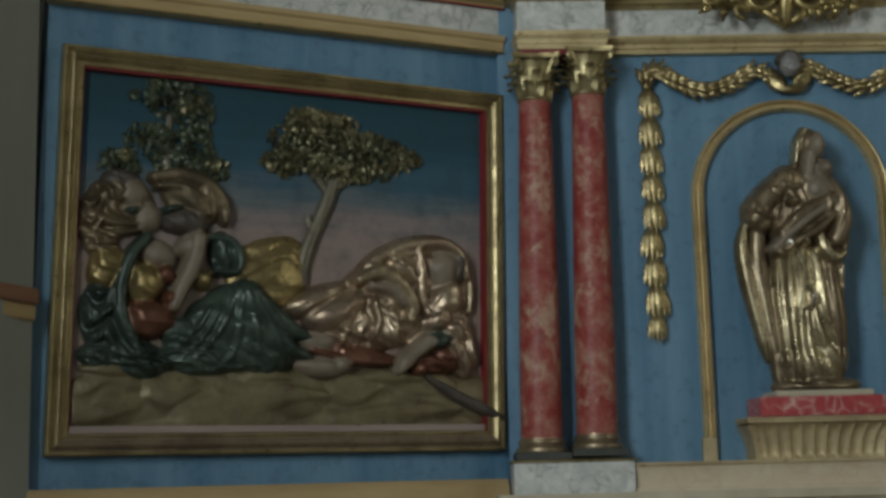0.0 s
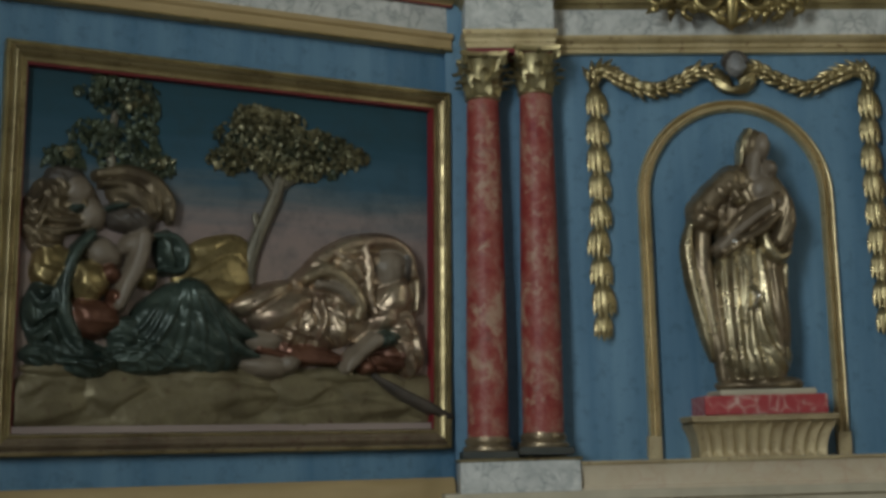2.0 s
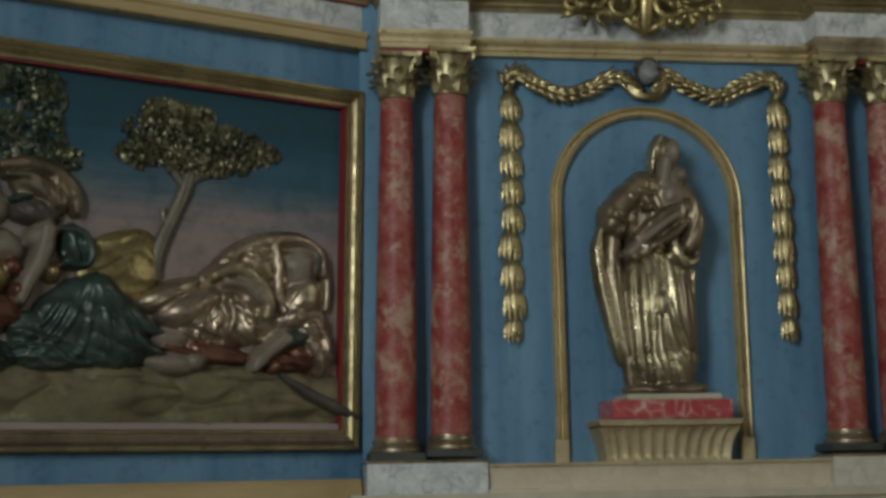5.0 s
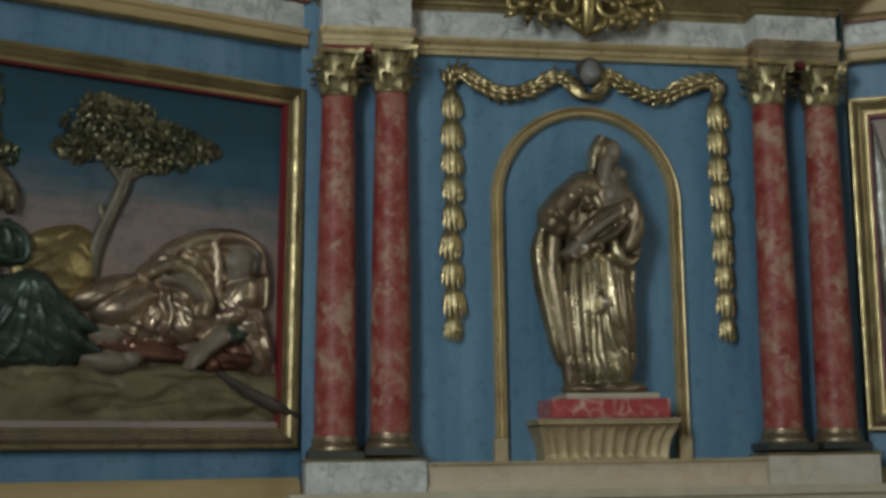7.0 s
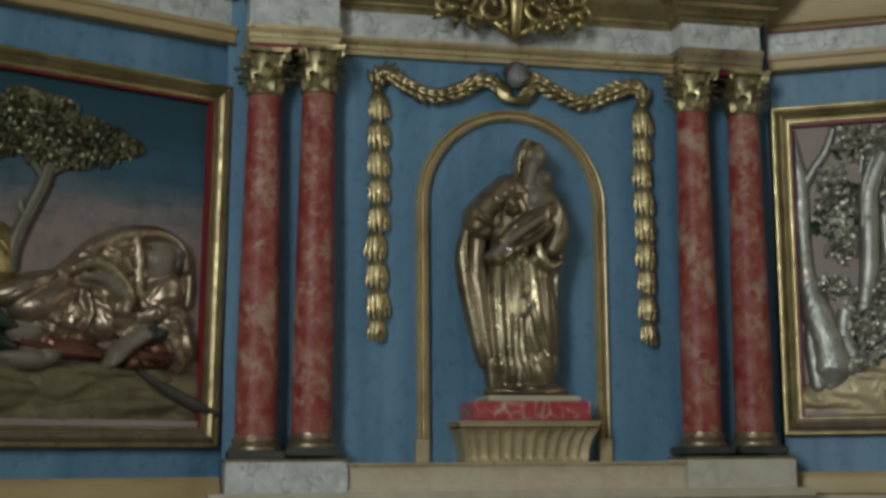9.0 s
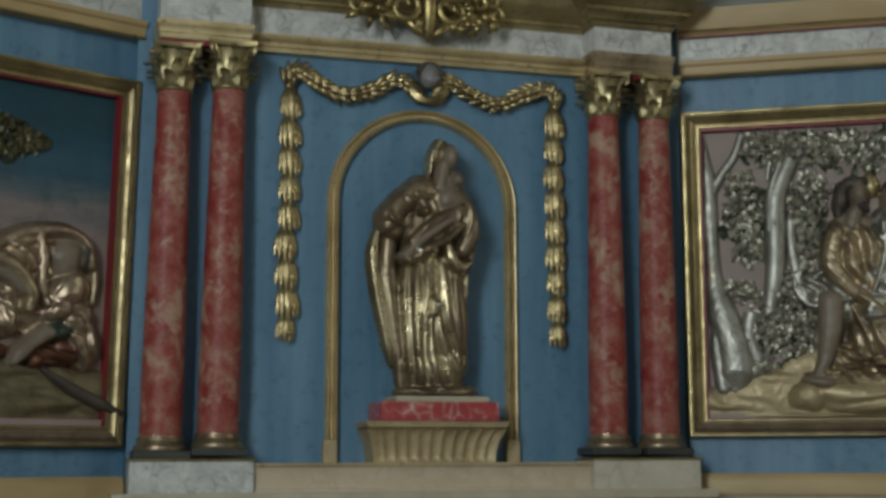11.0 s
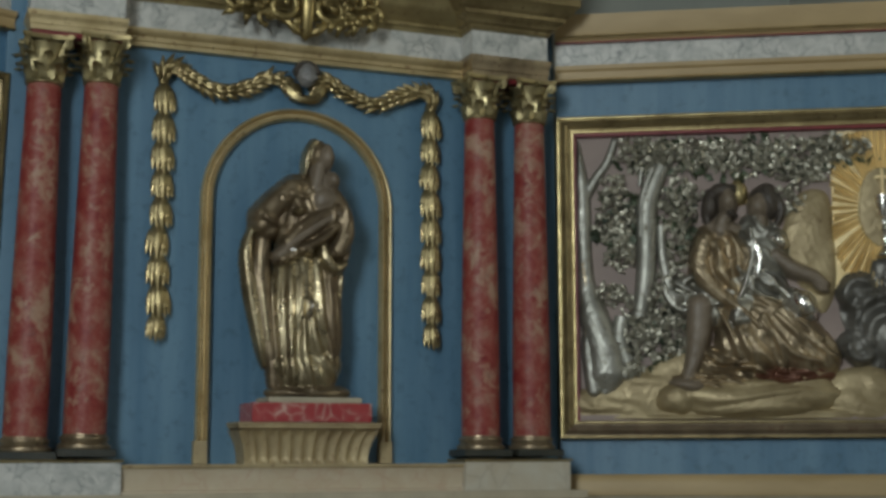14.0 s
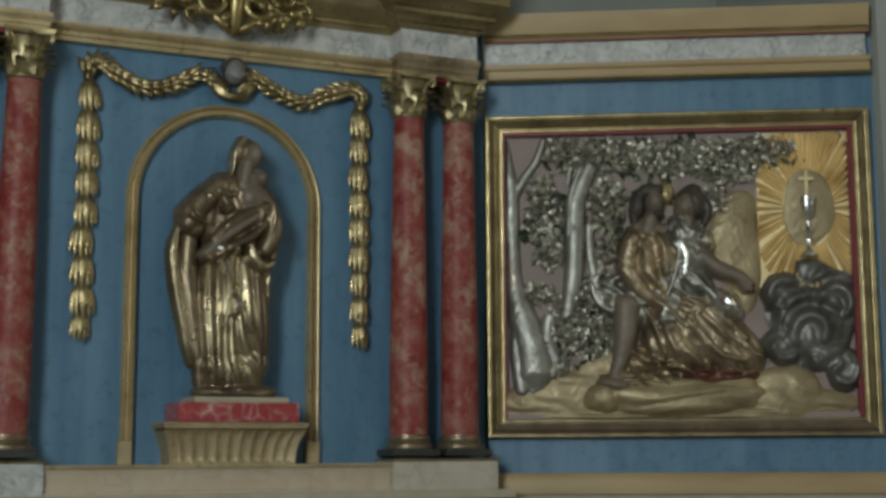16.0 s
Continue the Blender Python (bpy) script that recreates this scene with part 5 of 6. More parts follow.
limb(bm, [(1.145, -0.085, 2.403), (1.232, -0.085, 2.292), (1.336, -0.085, 2.200), (1.423, -0.085, 2.145)], [0.017, 0.026, 0.024, 0.013], 4, 0, 0.8)
part("kneeling_figure", bm.mesh(), [BRONZE_GOLD, FLESH, HAIR, SILVER, GOLD, RED_GLAZE, GROUND_GILT, SILVER_AND_GLINT], right_relief, "carved kneeling figure and companion in bronze and silver drapery", angle=80)

bm = Carving(clip=RIGHT_CLIP)
blob(bm, 1.690, 2.350, 0.240, 0.273, 0.05, 0, 0)
blob(bm, 1.697, 2.304, 0.169, 0.172, 0.085, 0, 0)
blob(bm, 1.544, 2.489, 0.111, 0.114, 0.075, -20, 0)
blob(bm, 1.814, 2.448, 0.128, 0.160, 0.065, 10, 0)
blob(bm, 1.709, 2.587, 0.111, 0.083, 0.045, 10, 0)
blob(bm, 1.533, 2.207, 0.110, 0.100, 0.075, 15, 0)
blob(bm, 1.843, 2.086, 0.102, 0.122, 0.06, 0, 0)
blob(bm, 1.744, 2.168, 0.124, 0.087, 0.075, 0, 0)
fold(bm, [(1.596, -0.03, 2.223), (1.578, -0.03, 2.272), (1.593, -0.03, 2.324), (1.634, -0.03, 2.358), (1.686, -0.03, 2.362), (1.730, -0.03, 2.334), (1.749, -0.03, 2.285), (1.736, -0.03, 2.233)], [0.020, 0.031, 0.031, 0.031, 0.031, 0.031, 0.031, 0.020])
fold(bm, [(1.524, -0.03, 2.292), (1.532, -0.03, 2.352), (1.560, -0.03, 2.406), (1.605, -0.03, 2.447), (1.661, -0.03, 2.469), (1.720, -0.03, 2.470), (1.774, -0.03, 2.449), (1.818, -0.03, 2.410)], [0.021, 0.033, 0.033, 0.033, 0.033, 0.033, 0.033, 0.021])
fold(bm, [(1.515, -0.03, 2.403), (1.484, -0.03, 2.426), (1.469, -0.03, 2.462), (1.474, -0.03, 2.502), (1.497, -0.03, 2.534), (1.533, -0.03, 2.551), (1.572, -0.03, 2.546), (1.603, -0.03, 2.523)], [0.018, 0.027, 0.027, 0.027, 0.027, 0.027, 0.027, 0.018])
fold(bm, [(1.720, -0.03, 2.437), (1.740, -0.03, 2.476), (1.775, -0.03, 2.501), (1.818, -0.03, 2.504), (1.855, -0.03, 2.485), (1.878, -0.03, 2.449), (1.880, -0.03, 2.406), (1.860, -0.03, 2.367)], [0.019, 0.029, 0.029, 0.029, 0.029, 0.029, 0.029, 0.019])
fold(bm, [(1.700, -0.03, 2.538), (1.728, -0.03, 2.568), (1.762, -0.03, 2.589), (1.800, -0.03, 2.600), (1.839, -0.03, 2.601), (1.877, -0.03, 2.592), (1.910, -0.03, 2.573), (1.938, -0.03, 2.545)], [0.017, 0.026, 0.026, 0.026, 0.026, 0.026, 0.026, 0.017])
fold(bm, [(1.595, -0.03, 2.164), (1.576, -0.03, 2.144), (1.551, -0.03, 2.134), (1.524, -0.03, 2.134), (1.501, -0.03, 2.146), (1.484, -0.03, 2.167), (1.477, -0.03, 2.193), (1.482, -0.03, 2.221)], [0.016, 0.025, 0.025, 0.025, 0.025, 0.025, 0.025, 0.016])
fold(bm, [(1.903, -0.03, 2.098), (1.905, -0.03, 2.065), (1.889, -0.03, 2.035), (1.862, -0.03, 2.016), (1.829, -0.03, 2.013), (1.800, -0.03, 2.028), (1.782, -0.03, 2.055), (1.781, -0.03, 2.089)], [0.016, 0.025, 0.025, 0.025, 0.025, 0.025, 0.025, 0.016])
fold(bm, [(1.818, -0.03, 2.125), (1.803, -0.03, 2.102), (1.782, -0.03, 2.086), (1.756, -0.03, 2.078), (1.730, -0.03, 2.081), (1.707, -0.03, 2.093), (1.690, -0.03, 2.113), (1.682, -0.03, 2.138)], [0.016, 0.025, 0.025, 0.025, 0.025, 0.025, 0.025, 0.016])
part("cloud", bm.mesh(), [DARK_SILVER], right_relief, "dark tarnished swirling clouds", angle=80)

GLORY_X, GLORY_Z = 1.694, 2.930

# glory of rays with chalice, in the right relief
for k in range(64):
    bm = bmesh.new()
    a = 2 * math.pi * k / 64 + random.uniform(-0.02, 0.02)
    ca, sa = math.cos(a), math.sin(a)
    r0 = Vector((0.134 * ca, 0.208 * sa))
    r1 = Vector(((0.26 + 0.05 * abs(sa) + random.uniform(-0.015, 0.02)) * ca, (0.46 + random.uniform(-0.03, 0.03)) * sa))
    for q in (r0, r1):
        q.x, q.y = max(-0.275, min(0.207, q.x)), max(-0.42, min(0.405, q.y))
    t = Vector((-sa, ca)) * 0.012
    wide = 1.0 + 0.9 * random.random()
    co = [(r0 - t * 0.8, 0.040), (r0 + t * 0.8, 0.040), (r1 + t * wide, 0.040), (r1 - t * wide, 0.040), (r0, 0.026), (r1, 0.010)]
    v = [bm.verts.new((GLORY_X + p.x, y, GLORY_Z + p.y)) for p, y in co]
    for f in ((v[0], v[4], v[5], v[3]), (v[4], v[1], v[2], v[5]), (v[3], v[5], v[2]), (v[0], v[1], v[4]), (v[0], v[3], v[2], v[1])):
        bm.faces.new(f)
    part("ray", bm, RAY_GOLD, right_relief, smooth=False)
bm = bmesh.new()
box(bm, GLORY_X - 0.262, GLORY_X + 0.210, 0.038, 0.0435, GLORY_Z - 0.42, GLORY_Z + 0.408, 0)
part("ray_field", bm, RAY_GOLD, right_relief, "gilded field behind the rays")
bm = Carving(0.038)
blob(bm, GLORY_X, GLORY_Z + 0.003, 0.134, 0.212, 0.010, 0, 0)
part("glory_oval", bm.mesh(), GROUND_GILT, right_relief, "matt gilded oval")
bm = bmesh.new()
lathe(bm, [(0.045, 2.672), (0.043, 2.682), (0.020, 2.70), (0.010, 2.74), (0.010, 2.79), (0.022, 2.805), (0.010, 2.83), (0.012, 2.868), (0.034, 2.892), (0.040, 2.935), (0.046, 2.985)], 0, 0, 20)
for v in bm.verts:
    v.co = Vector((1.684 + v.co.x, 0.0 + v.co.y, v.co.z))
part("chalice", bm, SILVER_AND_GLINT, right_relief, "small polished silver chalice")
bm = bmesh.new()
box(bm, 1.677, 1.691, -0.006, 0.006, 2.99, 3.128, 0.002)
box(bm, 1.646, 1.722, -0.007, 0.007, 3.075, 3.09, 0.002)
part("cross", bm, RAY_GOLD, right_relief, "small gilt cross")

# ---- niche, statue and ornaments of the centre ----
arch = thing("niche_moulding", CENTRE, "gilded round-arched moulding framing the niche", "moulding")
ARCH_X, ARCH_R, SPRING = -0.004, 0.458, 2.890
path = [(-1, z) for z in (1.731, 2.1, 2.5, SPRING)] + [(math.pi - math.pi * k / 40, None) for k in range(1, 40)] + [(1, z) for z in (SPRING, 2.5, 2.1, 1.731)]
prof = [(-0.031, 0.0), (-0.031, 0.022), (-0.028, 0.034), (-0.023, 0.038), (-0.017, 0.034), (-0.013, 0.020), (-0.010, 0.003), (0.006, 0.003), (0.009, 0.020), (0.013, 0.040), (0.019, 0.046), (0.026, 0.040), (0.030, 0.024), (0.031, 0.0)]
bm = bmesh.new()
rows = []
for p, z in path:
    if z is None:
        ca, sa = math.cos(p), math.sin(p)
        rows.append([bm.verts.new((ARCH_X + (ARCH_R - o) * ca, -h, SPRING + (ARCH_R - o) * sa)) for o, h in prof])
    else:
        rows.append([bm.verts.new((ARCH_X + p * (ARCH_R - o), -h, z)) for o, h in prof])
for a, b in zip(rows, rows[1:]):
    for k in range(len(prof) - 1):
        bm.faces.new((a[k], a[k + 1], b[k + 1], b[k]))
    bm.faces.new((a[-1], a[0], b[0], b[-1]))
bm.faces.new(rows[0]), bm.faces.new(rows[-1][::-1])
part("arch", bm, ARCH_GOLD, arch)
for x in (ARCH_X - ARCH_R - 0.008, ARCH_X + ARCH_R):
    part("base_block", boxed(x - 0.034, x + 0.032, -0.045, -0.001, 1.621, 1.730, 0.003), CREAM_GOLD, arch)

pedestal = thing("statue_pedestal", pose(1.374, 5.0, 0) @ Matrix.Diagonal((0.955, 1, 1, 1)), "fluted pedestal with crimson marbled block on the ledge", "pedestal")
part("base_slab", boxed(-0.215, 0.268, -0.255, -0.004, 1.905, 1.932, 0.006), CREAM, pedestal, "thin grey-cream slab")
part("marbled_block", boxed(-0.295, 0.318, -0.258, -0.004, 1.815, 1.905, 0.004), RED_PLINTH, pedestal, "crimson marbled block")
bm = bmesh.new()
ring(bm, [(-0.02, 1.775), (-0.004, 1.785), (0.004, 1.790), (0.004, 1.800), (0.010, 1.806), (0.008, 1.814)], -0.352, 0.366, -0.238, -0.005)
part("cornice", bm, CREAM_GOLD, pedestal, "pale gilt cornice")
bm = bmesh.new()
NF = 11
cols, rws = NF * 10, 14
grid = []
for j in range(rws + 1):
    v = j / rws
    wide = 0.318 + 0.045 * v ** 2.5
    out = 0.180 + 0.048 * v ** 2.2
    row = []
    for i in range(cols + 1):
        u = i / cols
        ph = u * NF
        edge = min(1.0, min(u, 1 - u) * 14) * min(1, v * 9) * min(1, (1 - v) * 6 + 0.15)
        dent = 0.020 * abs(math.sin(math.pi * ph)) ** 0.6 * edge
        row.append(bm.verts.new((0.007 + (u * 2 - 1) * wide, -(out - dent), 1.621 + 0.156 * v)))
    grid.append(row)
for a, b in zip(grid, grid[1:]):
    for i in range(cols):
        bm.faces.new((a[i], a[i + 1], b[i + 1], b[i]))
for s in (0, -1):
    side = [bm.verts.new((r[s].co.x, -0.005, r[s].co.z)) for r in grid]
    for j in range(rws):
        bm.faces.new((grid[j][s], grid[j + 1][s], side[j + 1], side[j]))
part("fluted_body", bm, CREAM_GOLD, pedestal, "fluted body in pale worn gilt")

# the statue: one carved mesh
# brown of the upper robes, also painted shade at skirt side and mantle gap
STATUE_BROWN_SHADE = gilt("brown_statue_gilt_and_shade", (0.28, 0.215, 0.135), (0.13, 0.095, 0.06), (0.09, 0.055, 0.035), 0.32, 0.7)
def ball(x, y, z, rx, ry, rz, idx, rot=0.0, wav=0.0, n=5):
    r = bmesh.ops.create_uvsphere(bm, u_segments=24, v_segments=14, radius=1.0)
    m = Euler((0, radians(rot), 0)).to_matrix()
    for v in r["verts"]:
        q = 1 + wav * math.sin(n * math.atan2(v.co.y, v.co.x) + 4 * v.co.z + x * 20)
        v.co = Vector((x, y, z)) + m @ Vector((v.co.x * rx * q, v.co.y * ry * q, v.co.z * rz))
    for f in {f for v in r["verts"] for f in v.link_faces}:
        f.material_index = idx


STATUE = [STATUE_GOLD, FLESH, STATUE_BROWN_SHADE, SILVER_AND_GLINT]
bm = Carving(-0.140, 0.0042, (-9, 9, 1.933, 9), 0.9, 0.3, 4)
blob(bm, -0.015, 2.274, 0.174, 0.420, 0.105, 0, 0, folds=0.02, waves=4, fdir=4)
blob(bm, 0.001, 2.060, 0.181, 0.157, 0.105, 0, 0)
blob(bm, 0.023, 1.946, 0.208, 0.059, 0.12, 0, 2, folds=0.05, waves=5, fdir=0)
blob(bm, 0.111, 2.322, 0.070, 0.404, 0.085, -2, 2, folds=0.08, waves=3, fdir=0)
limb(bm, [(0.173, 0, 2.522), (0.159, 0, 2.399), (0.143, 0, 2.276)], [0.017, 0.021, 0.011], 4, 0, 0.8)
limb(bm, [(-0.269, 0.01, 2.756), (-0.297, 0.01, 2.623), (-0.279, 0.01, 2.465), (-0.252, 0.01, 2.316), (-0.223, 0.01, 2.169), (-0.205, 0.01, 2.077)], [0.017, 0.032, 0.038, 0.032, 0.025, 0.009], 4, 0, 0.8)
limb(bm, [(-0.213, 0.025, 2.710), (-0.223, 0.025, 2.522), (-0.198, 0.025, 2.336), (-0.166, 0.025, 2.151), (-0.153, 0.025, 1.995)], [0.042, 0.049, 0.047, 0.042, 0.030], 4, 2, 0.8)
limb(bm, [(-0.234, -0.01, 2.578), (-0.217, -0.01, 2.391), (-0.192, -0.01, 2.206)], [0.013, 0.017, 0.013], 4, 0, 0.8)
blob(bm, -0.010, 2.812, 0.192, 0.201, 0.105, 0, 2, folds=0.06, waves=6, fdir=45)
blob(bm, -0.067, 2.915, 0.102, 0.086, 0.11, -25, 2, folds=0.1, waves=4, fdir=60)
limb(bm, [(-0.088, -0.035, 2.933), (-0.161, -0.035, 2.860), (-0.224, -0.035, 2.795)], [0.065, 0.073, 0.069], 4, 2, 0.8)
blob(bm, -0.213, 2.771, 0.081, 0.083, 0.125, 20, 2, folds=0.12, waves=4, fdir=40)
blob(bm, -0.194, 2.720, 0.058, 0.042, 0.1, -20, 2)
# small gold patch, a highlight on the chest put into the colour
blob(bm, -0.061, 2.818, 0.051, 0.025, 0.15, -8, 0)
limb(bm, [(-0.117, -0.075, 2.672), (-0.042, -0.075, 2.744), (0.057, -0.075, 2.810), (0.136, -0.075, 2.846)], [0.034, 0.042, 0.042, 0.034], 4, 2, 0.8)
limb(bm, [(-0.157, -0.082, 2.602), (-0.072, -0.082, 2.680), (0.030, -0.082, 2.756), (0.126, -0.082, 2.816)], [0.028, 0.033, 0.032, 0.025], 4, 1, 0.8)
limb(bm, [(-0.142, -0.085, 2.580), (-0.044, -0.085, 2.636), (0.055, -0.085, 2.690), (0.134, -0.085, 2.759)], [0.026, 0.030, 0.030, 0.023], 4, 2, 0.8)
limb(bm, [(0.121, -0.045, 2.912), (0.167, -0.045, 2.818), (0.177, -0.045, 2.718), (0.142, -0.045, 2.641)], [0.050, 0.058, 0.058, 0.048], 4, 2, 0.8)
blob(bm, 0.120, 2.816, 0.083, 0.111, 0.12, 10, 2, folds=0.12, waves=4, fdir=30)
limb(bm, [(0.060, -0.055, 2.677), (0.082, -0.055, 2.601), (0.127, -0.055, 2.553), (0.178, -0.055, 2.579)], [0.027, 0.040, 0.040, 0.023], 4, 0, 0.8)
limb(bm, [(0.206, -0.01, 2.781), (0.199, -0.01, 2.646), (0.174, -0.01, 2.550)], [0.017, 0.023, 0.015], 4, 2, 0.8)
blob(bm, 0.068, 2.887, 0.089, 0.092, 0.13, 10, 1)
blob(bm, 0.105, 2.981, 0.050, 0.054, 0.15, 0, 1)
limb(bm, [(0.045, -0.04, 3.045), (0.033, -0.04, 2.951)], [0.039, 0.043], 4, 1, 0.8)
blob(bm, 0.054, 3.111, 0.063, 0.081, 0.095, 0, 2)
blob(bm, 0.077, 3.098, 0.052, 0.078, 0.135, 6, 1)
limb(bm, [(0.031, -0.02, 3.184), (-0.005, -0.02, 3.120), (-0.019, -0.02, 3.019)], [0.018, 0.019, 0.014], 4, 0, 0.8)
# two silver spots paint glints onto the skirt and waist
blob(bm, -0.013, 2.358, 0.025, 0.075, 0.172, 6, 3)
blob(bm, -0.093, 2.629, 0.031, 0.019, 0.135, 0, 3)
blob(bm, -0.005, 2.625, 0.023, 0.027, 0.14, 0, 0)
fold(bm, [(-0.079, -0.03, 2.629), (-0.097, -0.03, 2.469), (-0.096, -0.03, 2.244), (-0.073, -0.03, 1.995)], [0.014, 0.021, 0.021, 0.014])
fold(bm, [(0.041, -0.03, 2.613), (0.055, -0.03, 2.472), (0.063, -0.03, 2.303), (0.122, -0.03, 2.098)], [0.014, 0.021, 0.021, 0.014])
fold(bm, [(0.006, -0.03, 2.358), (0.031, -0.03, 2.200), (0.102, -0.03, 2.080), (0.188, -0.03, 1.987)], [0.015, 0.022, 0.022, 0.015])
fold(bm, [(-0.134, -0.03, 2.580), (-0.148, -0.03, 2.393), (-0.135, -0.03, 2.207), (-0.122, -0.03, 2.050)], [0.010, 0.015, 0.015, 0.010])
fold(bm, [(0.094, -0.03, 2.492), (0.115, -0.03, 2.322), (0.135, -0.03, 2.145)], [0.010, 0.015, 0.010])
fold(bm, [(-0.029, -0.03, 2.320), (-0.021, -0.03, 2.134), (0.019, -0.03, 1.977)], [0.013, 0.021, 0.013])
fold(bm, [(-0.147, -0.03, 2.883), (-0.119, -0.03, 2.827), (-0.139, -0.03, 2.751)], [0.009, 0.013, 0.009])
fold(bm, [(-0.099, -0.03, 2.904), (-0.060, -0.03, 2.839), (-0.081, -0.03, 2.752)], [0.009, 0.013, 0.009])
fold(bm, [(-0.021, -0.03, 2.888), (-0.002, -0.03, 2.812), (-0.062, -0.03, 2.743)], [0.007, 0.012, 0.007])
fold(bm, [(0.176, -0.03, 2.876), (0.174, -0.03, 2.780), (0.143, -0.03, 2.702)], [0.008, 0.012, 0.008])
fold(bm, [(-0.064, -0.03, 2.601), (-0.046, -0.03, 2.470), (-0.056, -0.03, 2.320)], [0.007, 0.011, 0.007])
bm = bm.mesh()
statue = part("statue", bm, STATUE, None, angle=80)
statue.matrix_world = CENTRE
tagged(statue, "gilded carved statue in robes on a crimson block", "statue")

# husk garlands
def petal(t, pts, radii, idx=0, flat=0.55):
    """A pointed carved leaf with a raised midrib."""
    ribbon(t, pts, radii, 4, idx, flat)
    ribbon(t, [(x, y - 0.45 * r, z) for (x, y, z), r in zip(pts, radii)], [r * 0.28 for r in radii], 3, idx, 0.9)


def make_husk():
    """A bell of three broad leaves over two narrow ones, tips turned out."""
    t = bmesh.new()
    for s in (-1, 1):
        petal(t, [(s * 0.006, -0.012, 0.02), (s * 0.030, -0.022, -0.03), (s * 0.044, -0.026, -0.08), (s * 0.054, -0.034, -0.128)], [0.010, 0.022, 0.020, 0.003])
        petal(t, [(s * 0.004, -0.020, 0.02), (s * 0.018, -0.036, -0.03), (s * 0.026, -0.042, -0.085), (s * 0.030, -0.050, -0.142)], [0.010, 0.024, 0.022, 0.003])
    petal(t, [(0, -0.024, 0.025), (0, -0.046, -0.03), (0, -0.054, -0.09), (0, -0.060, -0.155)], [0.012, 0.027, 0.025, 0.003])
    lathe(t, [(0.012, 0.05), (0.022, 0.035), (0.026, 0.015), (0.020, -0.01)], 0, -0.018, 12)
    return t


husk_mesh_ob = None
for side, x, top, n in ((-1, -0.690, 3.432, 9), (1, 0.698, 3.425, 9)):
    g = thing("garland_drop", pose(1.37 + x, 5.0, 0), "gilded garland drop of overlapping husks", "garland", "husk garlands")
    step = (top - 2.318) / (n - 1)
    for k in range(n):
        if husk_mesh_ob is None:
            husk_mesh_ob = part("husk", make_husk(), GARLAND_GOLD, g, angle=60)
            h = husk_mesh_ob
        else:
            h = new("husk", husk_mesh_ob.data)
            h.parent = g
        h.location = (random.uniform(-0.005, 0.005) - side * 0.008 * (0.5 - k / n), -0.004, top - k * step)
        sc = random.uniform(0.94, 1.04) * (0.86 if k == n - 1 else 1.0)
        h.scale = (sc * 0.92, 1.0, sc * 1.06)
        h.rotation_euler = (0, random.uniform(-0.07, 0.07), 0)
    bm = bmesh.new()
    ribbon(bm, [(0, -0.008, 3.45), (0, -0.008, 2.9), (0, -0.008, 2.25)], [0.012, 0.012, 0.008], 6, 0)
    part("stem", bm, GARLAND_GOLD, g)

swag = thing("garland_swag", CENTRE, "gilded leaf garland draped across over the arch", "garland")
for side, cen in (
    (-1, [(-0.692, 3.440), (-0.690, 3.492), (-0.645, 3.514), (-0.56, 3.478), (-0.43, 3.426), (-0.30, 3.448), (-0.17, 3.515), (-0.09, 3.495)]),
    (1, [(0.700, 3.430), (0.690, 3.485), (0.63, 3.512), (0.52, 3.486), (0.39, 3.432), (0.26, 3.462), (0.14, 3.520), (0.09, 3.500)]),
):
    bm = bmesh.new()
    pth = along([(x, -0.036, z) for x, z in cen], 8)
    tube(bm, pth, [0.024] * len(pth), 10, 0, 0.8, folds=0.10, waves=4)
    for i in range(1, len(pth) - 2, 3):
        p = pth[i]
        d = (pth[i + 2] - pth[i - 1]).normalized()
        nrm = Vector((-d.z, 0, d.x))
        for s in (-1, 0, 1):
            w, ln = random.uniform(0.013, 0.018), random.uniform(0.075, 0.10)
            tip = p + d * ln + nrm * s * random.uniform(0.034, 0.056)
            out = -0.012 if s else -0.026
            pts = [p + nrm * s * 0.012 + Vector((0, out, 0)), p + d * ln * 0.5 + nrm * s * 0.027 + Vector((0, out - 0.010, 0)), tip + Vector((0, out + 0.004, 0))]
            petal(bm, [tuple(q) for q in pts], [0.007, w, 0.002], 0, 0.75)
    part("leaf_garland", bm, GARLAND_GOLD, swag, angle=60)

cherub = thing("winged_head", CENTRE, "small grey carved winged head between gilded swags", "ornament")
bm = bmesh.new()
ball(0.014, -0.080, 3.540, 0.050, 0.052, 0.062, 0)
ball(0.016, -0.122, 3.518, 0.030, 0.018, 0.026, 0)
ball(0.016, -0.133, 3.536, 0.009, 0.010, 0.014, 0)
for s in (-1, 1):
    ball(0.016 + s * 0.027, -0.112, 3.524, 0.019, 0.018, 0.019, 0)
part("head", bm, CHERUB, cherub, angle=80)
bm = bmesh.new()
ball(0.010, -0.062, 3.560, 0.062, 0.052, 0.052, 0, 0, 0.07, 9)
for k in range(9):
    a = math.pi * (0.05 + 0.9 * k / 8)
    ball(0.012 + 0.054 * math.cos(a), -0.085, 3.555 + 0.046 * math.sin(a), 0.016, 0.016, 0.016, 0, 0, 0.1, 5)
part("hair", bm, HAIR, cherub, "dark curled hair")
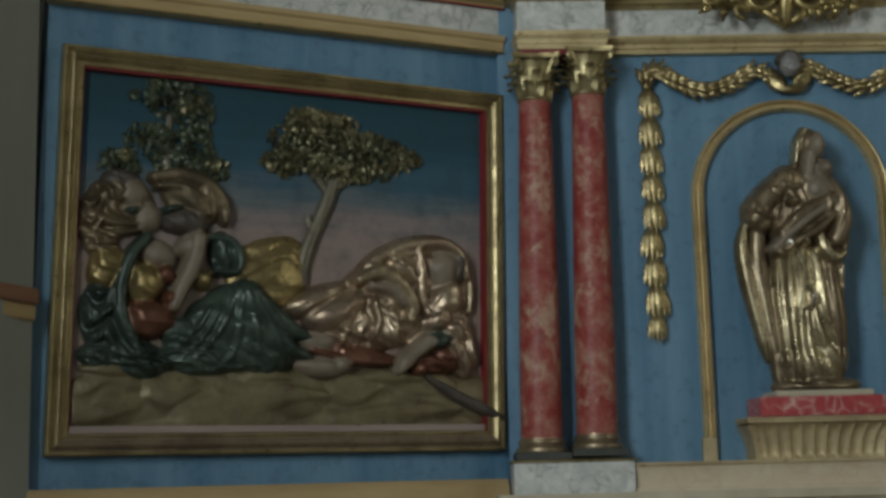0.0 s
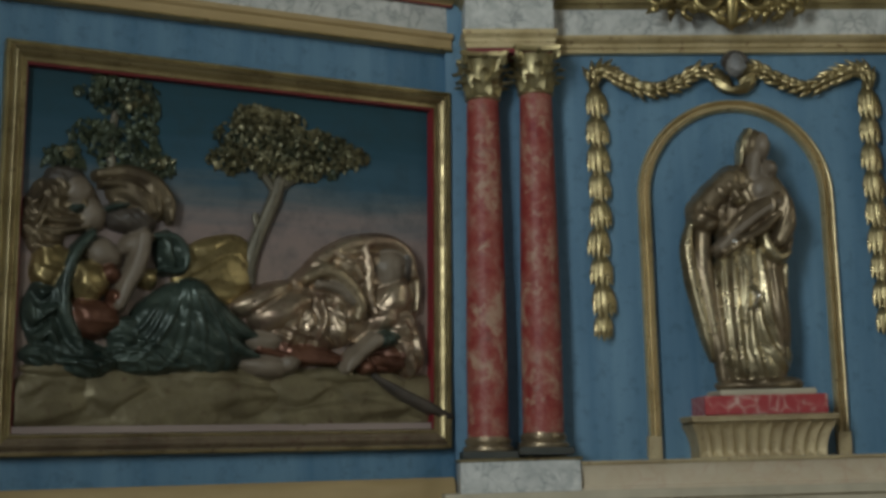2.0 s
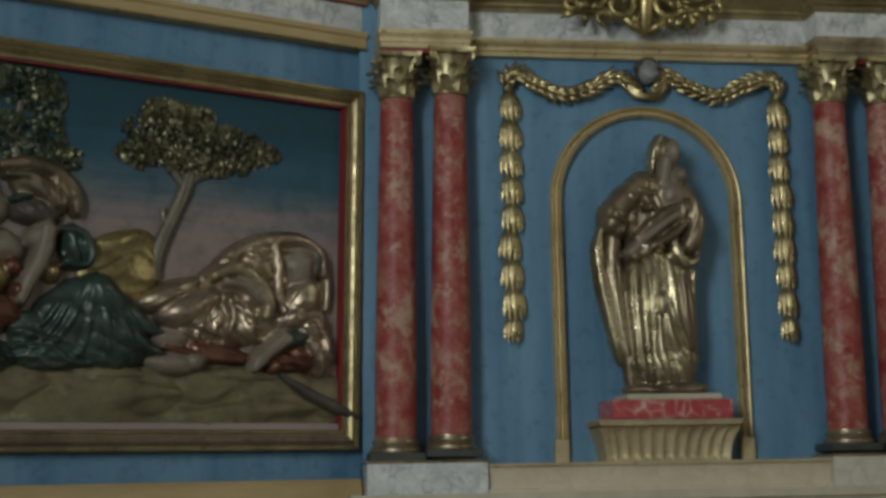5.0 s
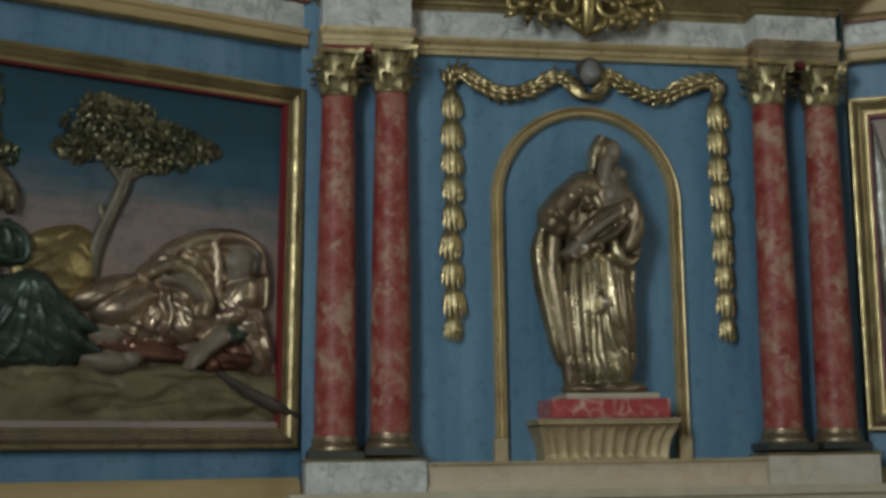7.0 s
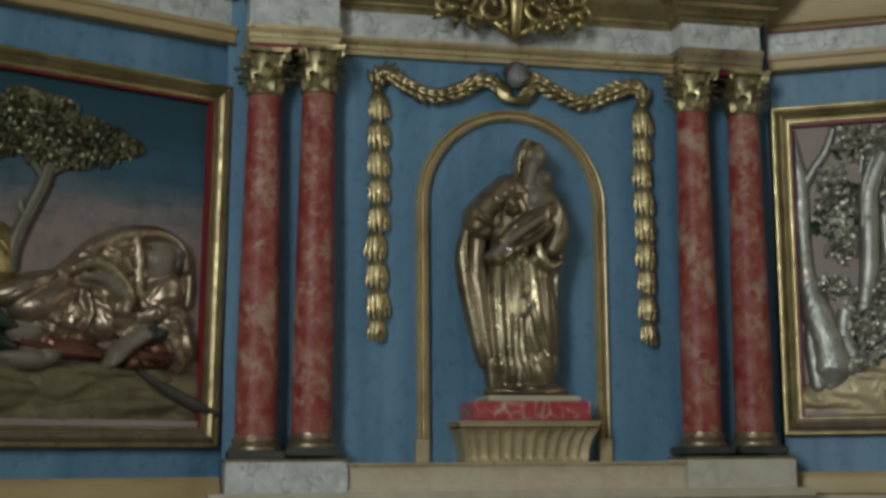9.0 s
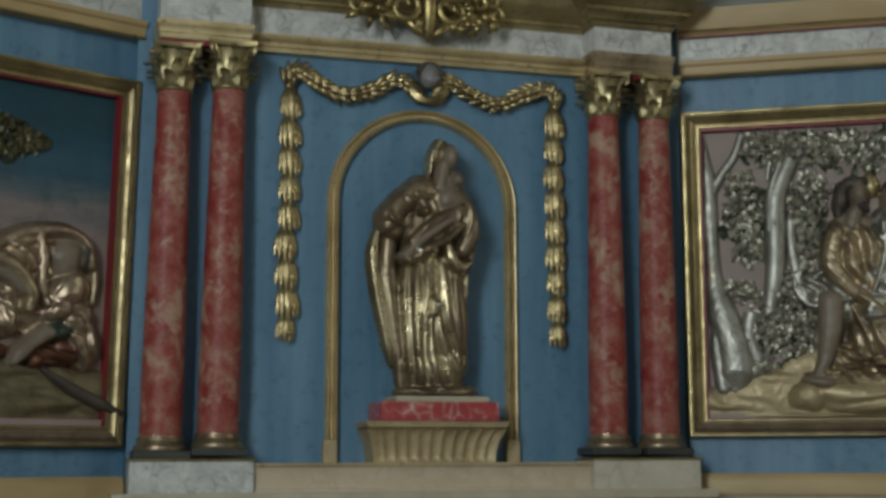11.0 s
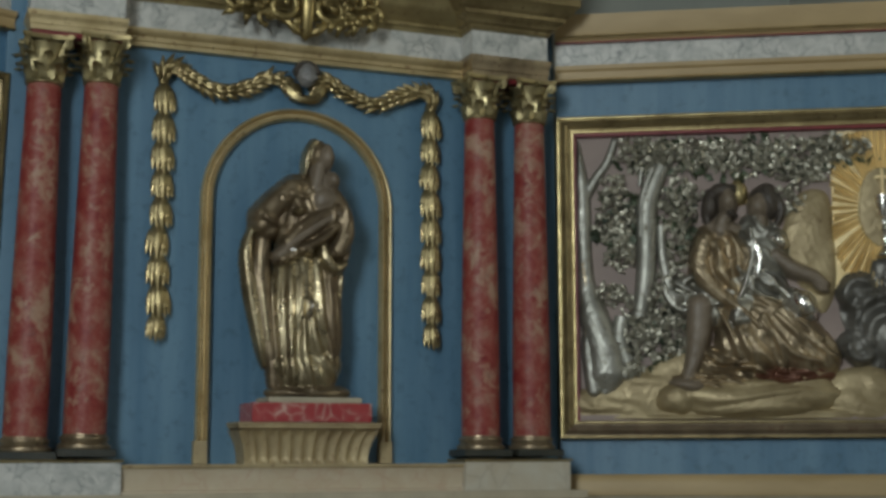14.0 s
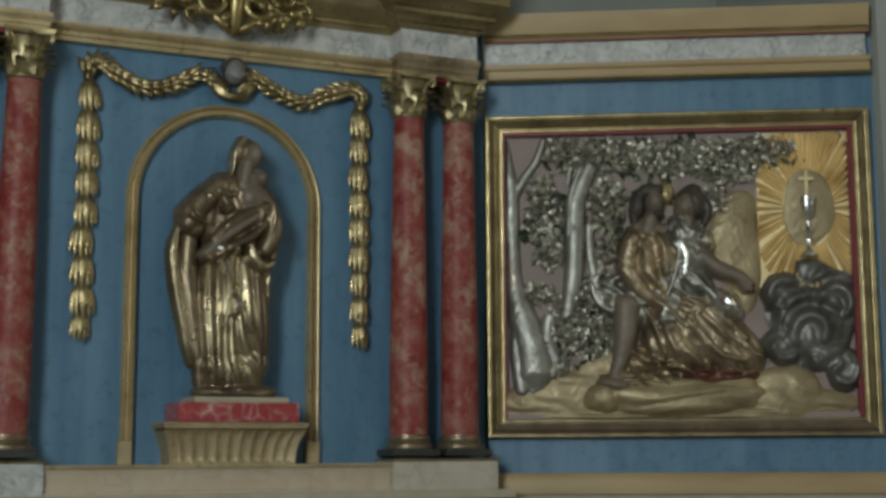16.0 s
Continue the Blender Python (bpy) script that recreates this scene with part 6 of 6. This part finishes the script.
for s in (-1, 1):
    for k in range(7):
        bm = bmesh.new()
        a = -0.15 + 0.26 * k
        ln = 0.105 - 0.004 * k
        c, d = math.cos(a), math.sin(a)
        petal(bm, [(0.014 + s * 0.030, -0.040, 3.492), (0.014 + s * (0.030 + 0.5 * ln * c), -0.056, 3.488 - 0.5 * ln * d), (0.014 + s * (0.022 + ln * c), -0.036, 3.486 - ln * d)], [0.012, 0.019, 0.004], 0, 0.7)
        part("feather", bm, GARLAND_GOLD, cherub)
bm = bmesh.new()
tube(bm, along([(-0.075, -0.045, 3.475), (-0.04, -0.060, 3.435), (0.014, -0.068, 3.420), (0.068, -0.060, 3.435), (0.103, -0.045, 3.475)], 5), 0.022, 10, 0, 0.8, folds=0.12, waves=5)
part("collar", bm, GARLAND_GOLD, cherub, "gilded collar of leaves")

# carved scrollwork hanging over the cornice
bm = bmesh.new()


def scroll(x, z, size, turns, hand, start, thick, y):
    pts = []
    n = int(14 * turns)
    for i in range(n):
        a = start + hand * i / n * turns * 2 * math.pi
        q = size * (1 - 0.8 * i / n)
        pts.append(Vector((x + q * math.cos(a), y - 0.02 * i / n, z + q * math.sin(a))))
    tube(bm, pts, [thick * (1 - 0.45 * i / n) for i in range(n)], 8, 0, 0.9)


for s in (-1, 1):
    scroll(s * 0.13, 3.86, 0.09, 1.3, s, math.pi / 2, 0.022, -0.17)
    scroll(s * 0.26, 3.91, 0.075, 1.2, -s, -math.pi / 2, 0.022, -0.16)
    scroll(s * 0.36, 3.86, 0.045, 1.2, -s, math.pi / 2, 0.016, -0.15)
    scroll(s * 0.20, 3.80, 0.05, 1.2, s, -math.pi / 2, 0.016, -0.16)
    scroll(s * 0.345, 3.94, 0.05, 1.1, s, math.pi / 2, 0.016, -0.15)
    scroll(s * 0.10, 3.98, 0.10, 1.2, -s, 0.5, 0.026, -0.18)
    scroll(s * 0.05, 3.765, 0.05, 1.1, s, math.pi / 2, 0.016, -0.15)
    for k in range(16):
        a = random.uniform(-2.6, 0.2)
        x0, z0 = s * random.uniform(0.04, 0.37), random.uniform(3.79, 3.98)
        ribbon(bm, [(x0, -0.15, z0), (x0 + s * 0.03 * math.cos(a), -0.19, z0 + 0.03 * math.sin(a)), (x0 + s * 0.07 * math.cos(a), -0.16, z0 + 0.07 * math.sin(a))], [0.010, 0.022, 0.004], 4, 0, 0.6)
    ribbon(bm, [(0.0, -0.13, 3.72), (s * 0.06, -0.17, 3.75), (s * 0.12, -0.16, 3.80), (s * 0.22, -0.16, 3.82), (s * 0.34, -0.15, 3.87), (s * 0.38, -0.14, 3.90)], [0.010, 0.022, 0.024, 0.022, 0.02, 0.006], 5, 0, 0.8)
ribbon(bm, [(0, -0.16, 4.08), (0, -0.19, 3.95), (0, -0.19, 3.84), (0, -0.16, 3.74), (0, -0.14, 3.70)], [0.05, 0.04, 0.035, 0.028, 0.008], 5, 0, 0.7)
ob = part("carved_scrollwork", bm, DARK_GILT, None, angle=70)
ob.matrix_world = pose(1.355, 5.0, 0)
tagged(ob, "gilded carved leaf scrollwork hanging over the cornice", "ornament")
